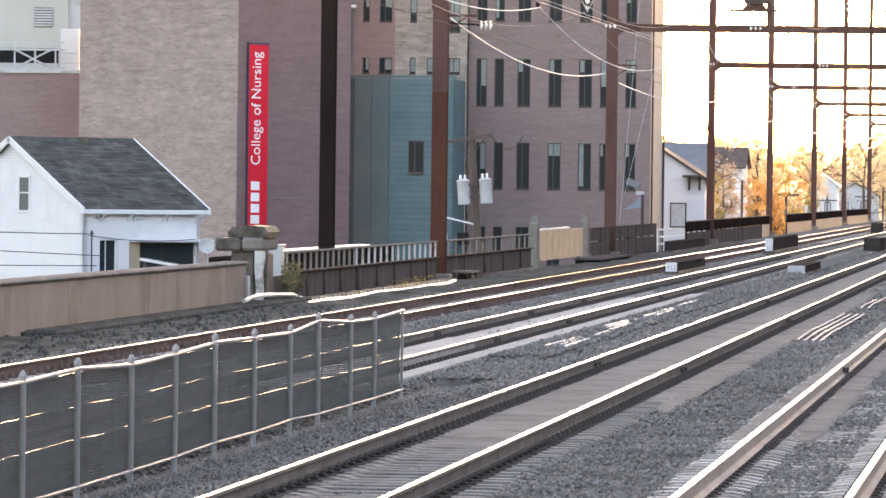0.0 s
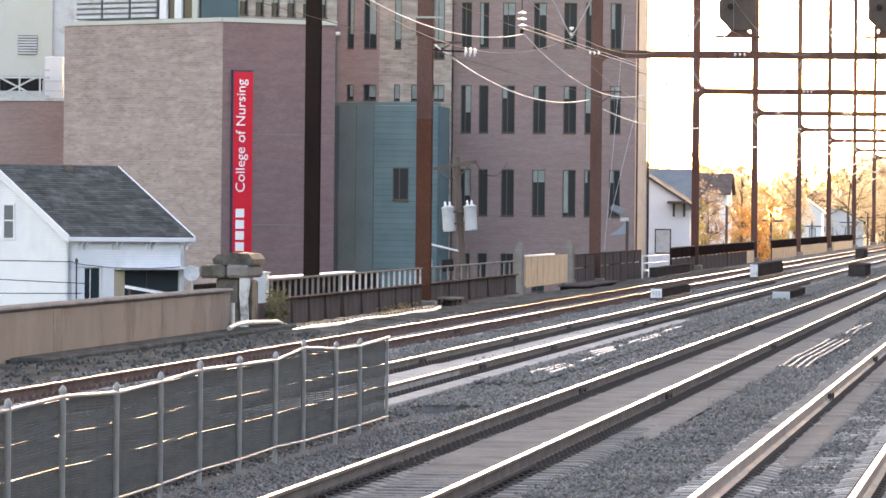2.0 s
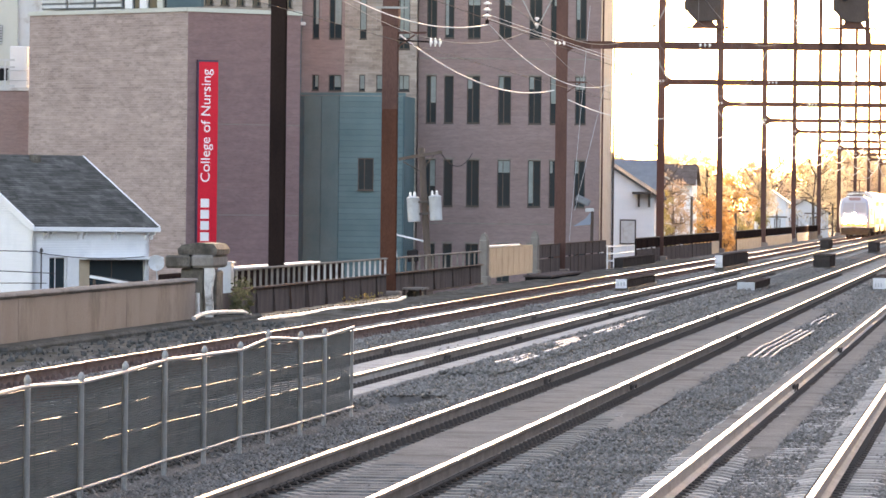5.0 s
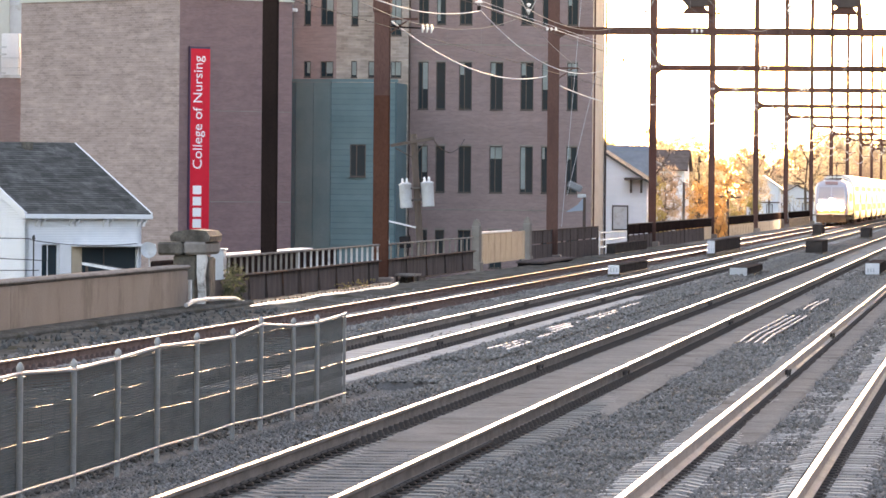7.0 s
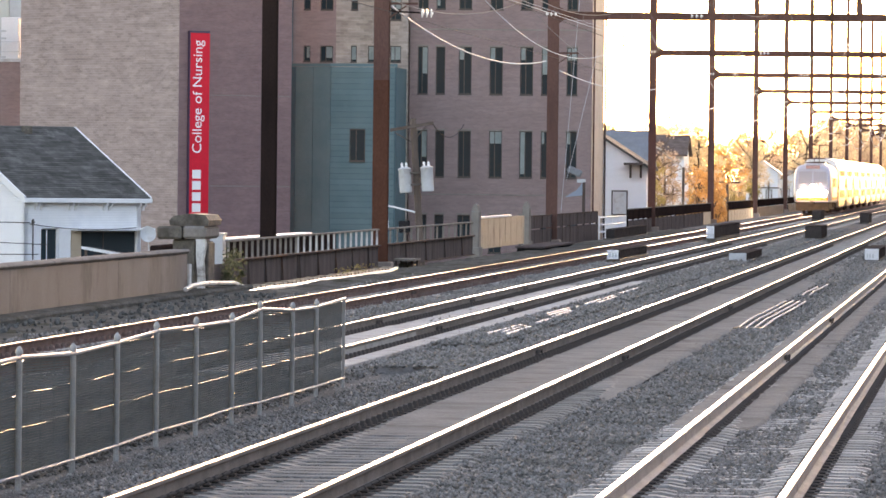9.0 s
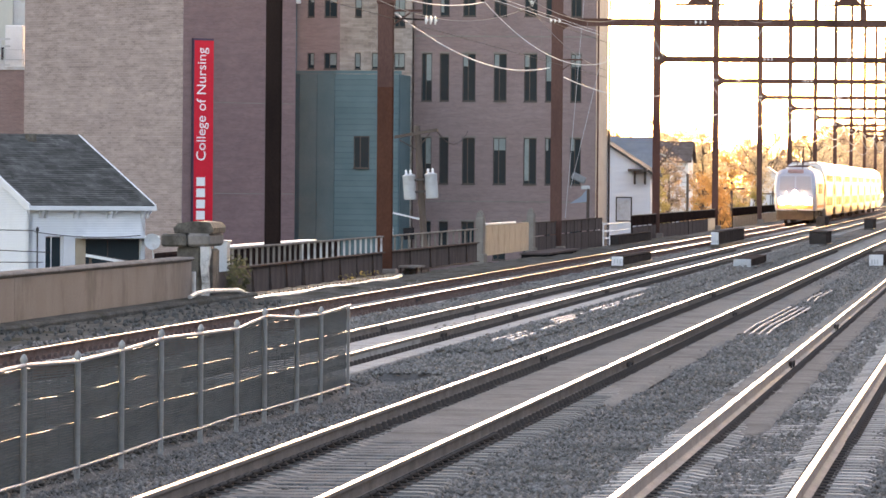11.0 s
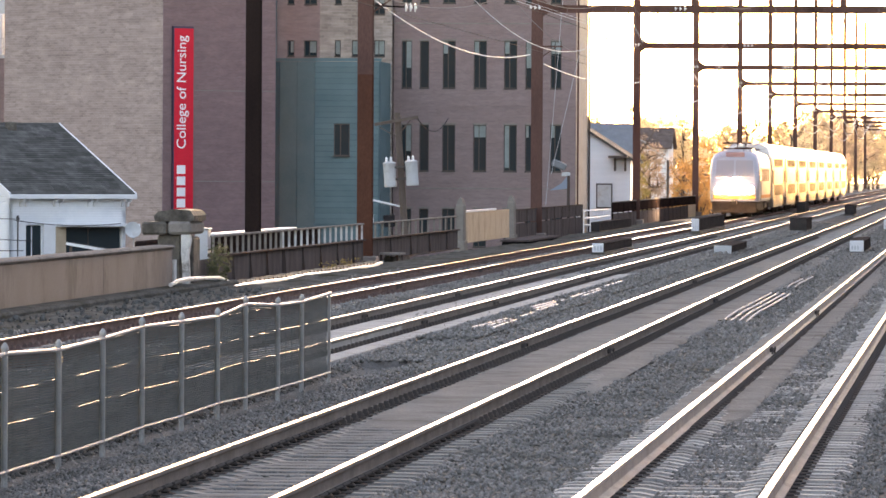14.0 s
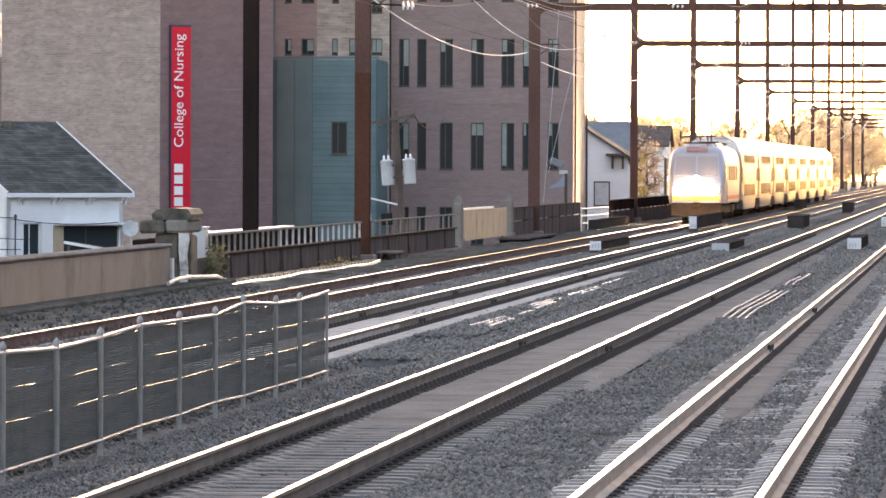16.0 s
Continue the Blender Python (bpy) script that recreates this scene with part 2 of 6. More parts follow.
M_ROOF = surface("flat_roof", (0.20, 0.20, 0.20), (0.28, 0.28, 0.27), size=2.0, rough=0.9, bump=0.2, grain=0.05)
M_STREET = surface("street_asphalt", (0.05, 0.05, 0.05), (0.075, 0.075, 0.072), size=3.0, rough=0.95, bump=0.2, grain=0.03)
M_EARTH = surface("dry_grass_ground", (0.12, 0.11, 0.06), (0.20, 0.17, 0.10), size=9.0, rough=1.0, bump=0.3, grain=0.2, stain=(0.08, 0.09, 0.04), stain_size=15.0)
M_WOOD = surface("weathered_pole_wood", (0.10, 0.075, 0.062), (0.17, 0.13, 0.108), size=0.3, rough=0.9, bump=0.4, grain=0.02, stretch=(1, 1, 0.15))
M_TANK = surface("grey_tank_paint", (0.50, 0.52, 0.53), (0.60, 0.62, 0.63), size=0.4, rough=0.5, bump=0.05, grain=0.02, stain=(0.34, 0.30, 0.27), stain_size=0.6)
M_PORCELAIN = plain("white_porcelain", (0.85, 0.84, 0.82), 0.15)
M_WIRE = plain("bright_wire", (0.49, 0.52, 0.55), 0.6, 0.2)
M_MESSENGER = plain("dull_wire", (0.22, 0.20, 0.19), 0.8, 0.0, spec=0.1)
M_WIREDARK = plain("dark_wire", (0.05, 0.045, 0.045), 0.9, 0.0, spec=0.05)
M_BLACK = surface("black_box_paint", (0.02, 0.02, 0.022), (0.045, 0.04, 0.04), size=0.3, rough=0.6, bump=0.1, grain=0.01, spec=0.0)
M_STAINLESS = surface("stainless_steel", (0.55, 0.545, 0.54), (0.65, 0.64, 0.63), size=2.0, rough=0.30, metal=0.9, bump=0.15, grain=0.02, wave=("Z", 3.0))
M_LOCO = surface("loco_silver_paint", (0.50, 0.48, 0.50), (0.58, 0.56, 0.58), size=1.5, rough=0.35, metal=0.4, bump=0.03, grain=0.03)
M_LOCODARK = surface("loco_dark_paint", (0.03, 0.028, 0.03), (0.05, 0.045, 0.045), size=0.8, rough=0.45, bump=0.05, grain=0.02)
M_ORANGE = surface("dusty_orange_stripe", (0.50, 0.16, 0.03), (0.58, 0.20, 0.05), size=0.8, rough=0.5, bump=0.05, grain=0.02)
M_SIGNBOX = surface("faded_sign_glass", (0.36, 0.22, 0.22), (0.44, 0.28, 0.27), size=0.4, rough=0.4, bump=0.02, grain=0.02)
M_SEAM = surface("shaded_stainless", (0.28, 0.24, 0.20), (0.36, 0.31, 0.26), size=0.6, rough=0.5, metal=0.4, bump=0.05, grain=0.02)
M_UNDER = surface("underframe_grime", (0.05, 0.035, 0.026), (0.10, 0.07, 0.05), size=0.5, rough=0.9, bump=0.3, grain=0.03, spec=0.08)
# pale windscreen colour carries the headlamp glare
M_CABGLASS = plain("glare_pale_windscreen", (0.40, 0.35, 0.34), 0.3, 0.0, spec=0.5)
M_LAMP = plain("lit_headlamp", (1.0, 0.86, 0.62), 0.3, 0.0, emit=150.0)
M_CARGLASS = plain("coach_glass", (0.085, 0.07, 0.06), 0.42, 0.0, spec=0.05)
M_BARK = surface("bark", (0.09, 0.065, 0.05), (0.16, 0.12, 0.09), size=0.3, rough=0.95, bump=0.5, grain=0.04, stretch=(1, 1, 0.2))


def foliage(name, a, b):
    m = surface(name, a, b, size=0.8, rough=0.8, bump=0)
    n, l = m.node_tree.nodes, m.node_tree.links
    p = n["Principled BSDF"]
    tr, ad = n.new("ShaderNodeBsdfTranslucent"), n.new("ShaderNodeMixShader")
    l.new(p.inputs["Base Color"].links[0].from_socket, tr.inputs["Color"])
    ad.inputs[0].default_value = 0.75
    l.new(p.outputs[0], ad.inputs[1]), l.new(tr.outputs[0], ad.inputs[2])
    l.new(ad.outputs[0], n["Material Output"].inputs[0])
    return m


M_LEAF_GREEN = foliage("olive_leaves", (0.34, 0.29, 0.12), (0.46, 0.38, 0.17))
M_LEAF_DARK = foliage("grey_green_leaves", (0.075, 0.085, 0.05), (0.13, 0.14, 0.085))
M_LEAF_ORANGE = foliage("orange_leaves", (0.56, 0.30, 0.11), (0.68, 0.42, 0.18))
# gold and brown are paled so the leaf colour carries the backlit haze
M_LEAF_GOLD = foliage("hazed_gold_leaves", (0.63, 0.51, 0.34), (0.76, 0.64, 0.45))
M_LEAF_BROWN = foliage("hazed_brown_leaves", (0.45, 0.34, 0.25), (0.56, 0.43, 0.32))


# ---- mesh building ----
class Shape:
    def __init__(self):
        self.v, self.f = [], []

    def add(self, vs, fs):
        k = len(self.v)
        self.v += [tuple(v) for v in vs]
        self.f += [tuple(i + k for i in f) for f in fs]
        return self

    def box(self, x0, x1, y0, y1, z0, z1, bevel=0.0, m=None):
        b = min(bevel, (x1 - x0) * 0.45, (y1 - y0) * 0.45, (z1 - z0) * 0.45)
        if b <= 0:
            vs = [Vector((x, y, z)) for x in (x0, x1) for y in (y0, y1) for z in (z0, z1)]
            fs = [(0, 1, 3, 2), (4, 6, 7, 5), (0, 4, 5, 1), (2, 3, 7, 6), (0, 2, 6, 4), (1, 5, 7, 3)]
        else:
            vs, fs = [], []
            for (z, i) in ((z0, b), (z0 + b, 0), (z1 - b, 0), (z1, b)):
                a, c, d, e = x0 + i, x1 - i, y0 + i, y1 - i
                h = b * 0.6 if not i else 0.0
                vs += [Vector(q) for q in ((a + h, d, z), (c - h, d, z), (c, d + h, z), (c, e - h, z), (c - h, e, z), (a + h, e, z), (a, e - h, z), (a, d + h, z))]
            for r in range(3):
                fs += [(r * 8 + j, r * 8 + (j + 1) % 8, r * 8 + 8 + (j + 1) % 8, r * 8 + 8 + j) for j in range(8)]
            fs += [tuple(range(7, -1, -1)), tuple(range(24, 32))]
        if m is not None:
            vs = [m @ v for v in vs]
        return self.add(vs, fs)

    def prism(self, outline, a, b, axis="y"):
        """An outline of (u, w) drawn out from a to b along an axis: y (u=x, w=z), x (u=y, w=z) or z (u=x, w=y)."""
        put = {"y": lambda u, w, s: (u, s, w), "x": lambda u, w, s: (s, u, w), "z": lambda u, w, s: (u, w, s)}[axis]
        k = len(outline)
        vs = [put(u, w, s) for s in (a, b) for u, w in outline]
        fs = [(i, (i + 1) % k, k + (i + 1) % k, k + i) for i in range(k)] + [tuple(range(k - 1, -1, -1)), tuple(range(k, 2 * k))]
        return self.add(vs, fs)

    def tube(self, pts, r, n=6, r1=None):
        pts = [Vector(p) for p in pts]
        k, vs, fs = len(pts), [], []
        for i, p in enumerate(pts):
            d = (pts[min(i + 1, k - 1)] - pts[max(i - 1, 0)]).normalized()
            s = d.cross(Vector((0, 0, 1)) if abs(d.z) < 0.9 else Vector((1, 0, 0))).normalized()
            t = d.cross(s)
            q = r if r1 is None else r + (r1 - r) * i / (k - 1)
            vs += [p + (s * math.cos(a) + t * math.sin(a)) * q for a in (2 * math.pi * j / n for j in range(n))]
        for i in range(k - 1):
            fs += [(i * n + j, i * n + (j + 1) % n, i * n + n + (j + 1) % n, i * n + n + j) for j in range(n)]
        fs += [tuple(range(n - 1, -1, -1)), tuple(range((k - 1) * n, k * n))]
        return self.add(vs, fs)

    def lathe(self, profile, n=12, at=(0, 0, 0)):
        vs = [(at[0] + r * math.cos(2 * math.pi * j / n), at[1] + r * math.sin(2 * math.pi * j / n), at[2] + z) for r, z in profile for j in range(n)]
        fs = [(i * n + j, i * n + (j + 1) % n, i * n + n + (j + 1) % n, i * n + n + j) for i in range(len(profile) - 1) for j in range(n)]
        fs += [tuple(range(n - 1, -1, -1)), tuple(range((len(profile) - 1) * n, len(profile) * n))]
        return self.add(vs, fs)

    def mesh(self, name, material, smooth=False, weld=False):
        me = bpy.data.meshes.new(name)
        me.from_pydata([tuple(v) for v in self.v], [], self.f)
        bm = bmesh.new()
        bm.from_mesh(me)
        if weld:
            bmesh.ops.remove_doubles(bm, verts=bm.verts, dist=1e-4)
        if len(self.f) < 20000:
            bmesh.ops.recalc_face_normals(bm, faces=bm.faces)
        bm.to_mesh(me)
        bm.free()
        me.materials.append(material)
        if smooth:
            me.polygons.foreach_set("use_smooth", [True] * len(me.polygons))
            me.set_sharp_from_angle(angle=radians(40))
        return me


def part(name, shape, material, parent=None, label="", m=None, smooth=False):
    data = shape if isinstance(shape, bpy.types.Mesh) else shape.mesh(name, material, smooth)
    ob = new(name, data)
    if parent is not None:
        ob.parent = parent
    if m is not None:
        ob.matrix_basis = m
    return tagged(ob, label)


def thing(name, label, category, group="", kind="", m=None):
    ob = new(name)
    ob.empty_display_size = 0.3
    if m is not None:
        ob.matrix_basis = m
    return tagged(ob, label, category, group, kind)


def solid(name, shape, material, label, category, group="", kind="", m=None, smooth=False):
    return tagged(part(name, shape, material, None, "", m, smooth), label, category, group, kind)


def sag(a, b, drop, n=14):
    a, b = Vector(a), Vector(b)
    return [a.lerp(b, i / n) - Vector((0, 0, drop * 4 * (i / n) * (1 - i / n))) for i in range(n + 1)]


# ---- ground, viaduct ----
TRACKS = (-14.5, -10.9, -6.5, -2.54)   # centre lines
STREET = -5.6
GAUGE = 0.755
solid("ground", Shape().box(-3000, 3000, -600, 4500, STREET - 1, STREET), M_EARTH, "dull grassy ground below the railway viaduct", "ground", kind="structure")
solid("street", Shape().box(-60, -22, 60, 285, STREET + 0.004, STREET + 0.05), M_STREET, "grey asphalt street below the viaduct", "road", kind="structure")
solid("viaduct", Shape().box(-19.3, 14, -120, 2600, STREET - 0.5, -0.45), M_CONC, "concrete railway viaduct under the tracks", "viaduct", kind="structure")


def ballast_height(x, y):
    h = -0.235 + 0.03 * noise.noise((x * 0.7, y * 0.25, 0)) + 0.02 * noise.noise((x * 2.5, y * 1.3, 5))
    if x < -16.2:
        h += 0.05 + 0.05 * noise.noise((x * 0.6, y * 0.12, 9))
    if -9.4 < x < -8.3 and y < 90:
        h -= 0.14 * min(1.0, (x + 9.4) / 0.15, (-8.3 - x) / 0.7)
    if x < -18.1 and y > 146:
        h -= 0.16
    if -9.5 < x < -8.5 and y > 100:
        h += 0.05
    if -13.4 < x < -12.0 and y < 260:
        h += 0.13 * math.exp(-((y - 126) / 9) ** 2) * (1 - ((x + 12.7) / 0.7) ** 2) + 0.03
    return h


def ballast_bed():
    xs = np.arange(-19.2, 0.9, 0.3)
    ys = np.concatenate([np.arange(30, 130, 0.4), np.arange(130, 330, 1.2), np.arange(330, 1000, 10), [1000, 1600, 2600]])
    vs = [(x, y, ballast_height(x, y)) for y in ys for x in xs]
    w = len(xs)
    fs = [(j * w + i, j * w + i + 1, j * w + w + i + 1, j * w + w + i) for j in range(len(ys) - 1) for i in range(w - 1)]
    s = Shape()
    s.add(vs, fs)
    s.box(0.6, 13.8, 30, 2600, -0.44, -0.24)
    s.box(-19.2, 13.8, -120, 30, -0.44, -0.25)
    return solid("ballast_bed", s, M_BALLAST, "grey crushed stone ballast bed under the tracks", "ballast", kind="structure")


ballast_bed()


def dirt_strip():
    xs = np.arange(-19.0, -16.05, 0.2)
    ys = np.arange(60, 330, 0.7)
    vs = [(x, y, ballast_height(x, y) + (0.035 + 0.05 * noise.noise((x * 1.7, y * 0.8, 2)) if x < -16.3 else -0.03)) for y in ys for x in xs]
    w = len(xs)
    fs = [(j * w + i, j * w + i + 1, j * w + w + i + 1, j * w + w + i) for j in range(len(ys) - 1) for i in range(w - 1)]
    solid("dirt_strip", Shape().add(vs, fs), M_DIRT, "dark dirt and cinders along the parapet foot", "dirt", kind="structure")
    rb_ = random.Random(8)
    s = Shape()
    for i in range(420):
        x, y = rb_.uniform(-18.1, -16.2), rb_.uniform(86, 138)
        q = rb_.uniform(0.015, 0.06) * rb_.uniform(0.6, 1.1)
        m = pose(x, y, ballast_height(x, y) + 0.06, rb_.uniform(0, 360), rb_.uniform(0, 360), rb_.uniform(0, 360))
        s.box(-q, q, -q * rb_.uniform(0.6, 1.6), q, -q * 0.5, q * rb_.uniform(0.4, 0.8), q * 0.35, m)
    solid("rubble", s, M_RUBBLE, "scattered dark rubble along the parapet foot", "rubble", kind="stuff")


dirt_strip()
# station platform under the camera
solid("platform", Shape().box(-0.8, 9, -120, 16, -0.24, 1.22, 0.03), M_COPING, "grey concrete station platform", "platform", kind="structure")

# unseen dark block behind the camera, added to darken the window reflections
back = thing("station_building", "unseen dark brick block behind the platform that darkens window reflections", "building", kind="structure")
part("shell", Shape().box(-110, 70, -130, -96, STREET, 34), brickwork("backdrop_brick", (0.09, 0.08, 0.08), (0.12, 0.11, 0.105), (0.12, 0.115, 0.11)), back)
# unseen ranges added right of the line to hold back the low sky glow
for y0, y1, hh in ((-95, 190, 10.5), (196, 395, 12.0), (402, 620, 11.0)):
    rng_ = thing("trackside_range", "unseen plain brick range added beside the line to block sky glow", "building", kind="structure")
    part("shell", Shape().box(14.2, 26, y0, y1, STREET, hh), bpy.data.materials["backdrop_brick"], rng_)
    part("roof", Shape().box(13.7, 26.5, y0 - 0.4, y1 + 0.4, hh, hh + 0.4), M_ROOF, rng_)
part("roof_edge", Shape().box(-110.3, 70.3, -130.3, -95.7, 34, 34.6), M_ROOF, back)

# ---- tracks ----
RAIL_OUT = [(-0.036, -0.003), (-0.038, -0.03), (-0.034, -0.042), (-0.010, -0.055), (-0.009, -0.145), (-0.03, -0.158), (-0.074, -0.170), (-0.074, -0.182),
            (0.074, -0.182), (0.074, -0.170), (0.03, -0.158), (0.009, -0.145), (0.010, -0.055), (0.034, -0.042), (0.038, -0.03), (0.036, -0.003)]
HEAD_OUT = [(-0.034, -0.004), (-0.028, 0.0), (0.028, 0.0), (0.034, -0.004)]


def tie_shape():
    s = Shape()
    prof = [(-1.3, -0.40), (-1.3, -0.215), (-1.22, -0.195), (-0.5, -0.187), (-0.35, -0.215), (0.35, -0.215), (0.5, -0.187), (1.22, -0.195), (1.3, -0.215), (1.3, -0.40)]
    k = len(prof)
    vs = [(x, side * (0.13 if z < -0.3 else 0.11), z) for side in (-1, 1) for x, z in prof]
    s.add(vs, [(i, (i + 1) % k, k + (i + 1) % k, k + i) for i in range(k)] + [(0, 1, 2, 3, 4, 5, 6, 7, 8, 9), (19, 18, 17, 16, 15, 14, 13, 12, 11, 10)])
    return s


TIE_MESH = tie_shape().mesh("tie", M_TIE)
TIE_MUDDY = tie_shape().mesh("tie", M_TIEMUD)
# the wide flat pad under each clip stands for shadow along the rail
CLIP_MESH = Shape().box(-0.07, 0.085, -0.11, 0.11, -0.2, -0.174, 0.008).box(-0.03, 0.045, -0.055, 0.055, -0.178, -0.135, 0.018).tube([(-0.05, -0.10, -0.16), (0.02, -0.11, -0.115), (0.06, -0.05, -0.10), (0.03, 0.03, -0.105), (-0.04, 0.06, -0.14)], 0.017, 6).mesh("rail_clip", M_CLIP)
CLIP_LOW = Shape().box(-0.07, 0.07, -0.10, 0.10, -0.2, -0.178, 0.008).box(-0.03, 0.04, -0.05, 0.05, -0.18, -0.155, 0.012).mesh("rail_clip", M_CLIP)
NEAR_TIES = {2: (44.0, 158.0), 3: (44.0, 158.0), 1: (84.0, 150.0), 0: (84.0, 150.0)}
for k, cx in enumerate(TRACKS):
    tr = thing("railway_track", ["rusty rails gleaming on weathered concrete ties, carrying the train", "bright rails on pale concrete ties beside the fence",
                                 "polished rails on muddy concrete ties", "polished rails on concrete ties in loose grey ballast"][k], "track", "railway tracks", m=pose(cx, 0, 0))
    for sx in (-GAUGE, GAUGE):
        rail = part("rail", Shape().prism([(u + sx, w) for u, w in RAIL_OUT], -100, 2500), M_RAILPALE if k == 3 else M_RAILBROWN if k == 0 else M_RAIL, tr, "steel rail coloured pale for its lit side" if k == 3 else "rust-brown steel rail")
        part("railhead", Shape().prism([(u + sx, w) for u, w in HEAD_OUT], -100, 2500), M_SHINE, rail, "polished railhead")
        if k == 1 and sx > 0:
            part("limewash", Shape().prism([(u + sx, w) for u, w in ((0.0, -0.056), (0.015, -0.056), (0.014, -0.142), (0.036, -0.152), (0.08, -0.164), (0.08, -0.178), (0.0, -0.178))], 84, 104), M_PALE, rail, "pale limewashed rail web")
    y0, y1 = NEAR_TIES[k]
    count = int((y1 - y0) / 0.61)
    rnd = random.Random(k)
    for i in range(count):
        part("tie", TIE_MUDDY if k == 2 else TIE_MESH, None, tr, m=pose(rnd.uniform(-0.015, 0.015), y0 + i * 0.61, rnd.uniform(-0.006, 0.004), 0, 0, rnd.uniform(-0.4, 0.4)))
    far, clips = Shape(), Shape()
    base = tie_shape()
    for i in range(int((520 - y0) / 0.61)):
        y = y0 + i * 0.61
        if i >= count:
            far.add([(a, b + y, c) for a, b, c in base.v], base.f)
        if k >= 2 and y < 66:
            for sx in (-GAUGE, GAUGE):
                for side in (-1, 1):
                    part("rail_clip", CLIP_MESH if k == 2 else CLIP_LOW, None, tr, m=pose(sx + side * 0.115, y, 0, 0, 0, 90 - 90 * side))
        elif y < 260:
            for sx in (-GAUGE, GAUGE):
                for side in (-1, 1):
                    c = sx + side * 0.115
                    clips.box(c - 0.045, c + 0.045, y - 0.06, y + 0.05, -0.19, -0.15 if k == 3 else -0.125, 0.02)
                    # wide pad drawn for the shadow beside the rail
                    clips.box(c - 0.06, c + 0.085, y - 0.11, y + 0.11, -0.2, -0.176)
                    if k < 3:
                        clips.box(c - 0.018, c + 0.03, y - 0.10, y - 0.05, -0.185, -0.105)
    tagged(part("far_ties", far, M_TIE, tr), kind="stuff")
    tagged(part("rail_clips", clips, M_RAILBROWN if k == 0 else M_CLIP, tr, "spring rail clips on flat pads that stand for shadow"), kind="stuff")

# muddy infill of the two near tracks: ribbed where the ties show, smooth further on
mud = thing("mud_infill", "dried grey mud packed round the ties of the near tracks", "mud", kind="structure")
MUD_MESH = Shape().box(-0.56, 0.56, -0.16, 0.16, -0.3, -0.200, 0.012).mesh("mud_patch", M_MUD)
for i in range(46):
    part("mud_patch", MUD_MESH, None, mud, m=pose(TRACKS[2] + 0.04 * math.sin(i * 2.1), 44.305 + i * 0.61, 0.006 * math.sin(i * 1.3)))


def mud_sheet(x0, x1, y0, y1, z, seed):
    """A thin uneven crust whose ends and sides run out under the ballast."""
    xs, ys = np.linspace(x0, x1, 9), np.arange(y0, y1, 0.5)
    vs = []
    for y in ys:
        for i, x in enumerate(xs):
            edge = 0.035 if i in (0, 8) else 0.0
            fade = 0.05 * max(0.0, 1 - (y - y0) / 7.0)
            vs.append((x + 0.05 * noise.noise((y * 0.7, seed, 0)), y, z - edge - fade + 0.010 * noise.noise((x * 2.2, y * 0.35, seed)) + 0.012 * noise.noise((x * 6, y * 1.5, seed + 4))))
    w = len(xs)
    part("mud_crust", Shape().add(vs, [(j * w + i, j * w + i + 1, j * w + w + i + 1, j * w + w + i) for j in range(len(ys) - 1) for i in range(w - 1)]), M_MUD, mud, smooth=True)


mud_sheet(-7.10, -5.90, 63.0, 230.0, -0.172, 1)
mud_sheet(-5.58, -4.98, 78.0, 200.0, -0.180, 2)
mud_sheet(-3.14, -2.72, 66.0, 200.0, -0.178, 3)
mud_sheet(-3.78, -3.44, 64.0, 200.0, -0.182, 4)
# joint bars and bonds on the rails
for cx, y in ((-7.255, 94.1), (-5.745, 91.8), (-3.295, 93.1), (-7.255, 150.0), (-5.745, 128.0), (-3.295, 118.0), (-11.655, 112.0), (-11.655, 132.0), (-11.655, 147.0), (-10.145, 108.0), (-10.145, 124.0), (-10.145, 153.0), (-15.255, 150.0), (-15.255, 168.0), (-13.745, 140.0), (-13.745, 163.0)):
    jb = thing("rail_joint", "dark bolted joint bar with a bond wire on a rail", "rail joint", "rail joints", m=pose(cx, y, 0))
    part("joint_bar", Shape().box(0.012, 0.05, -0.22, 0.22, -0.135, -0.06, 0.01), M_CLIP, jb)
    part("bond", Shape().tube([(0.05, -0.3, -0.17), (0.085, -0.15, -0.06), (0.09, 0.1, -0.06), (0.07, 0.32, -0.17)], 0.014, 5), M_CLIP, jb)
    for b in (-0.14, 0.14):
        part("bolt", Shape().tube([(0.05, b, -0.095), (0.075, b, -0.095)], 0.018, 6), M_CLIP, jb)


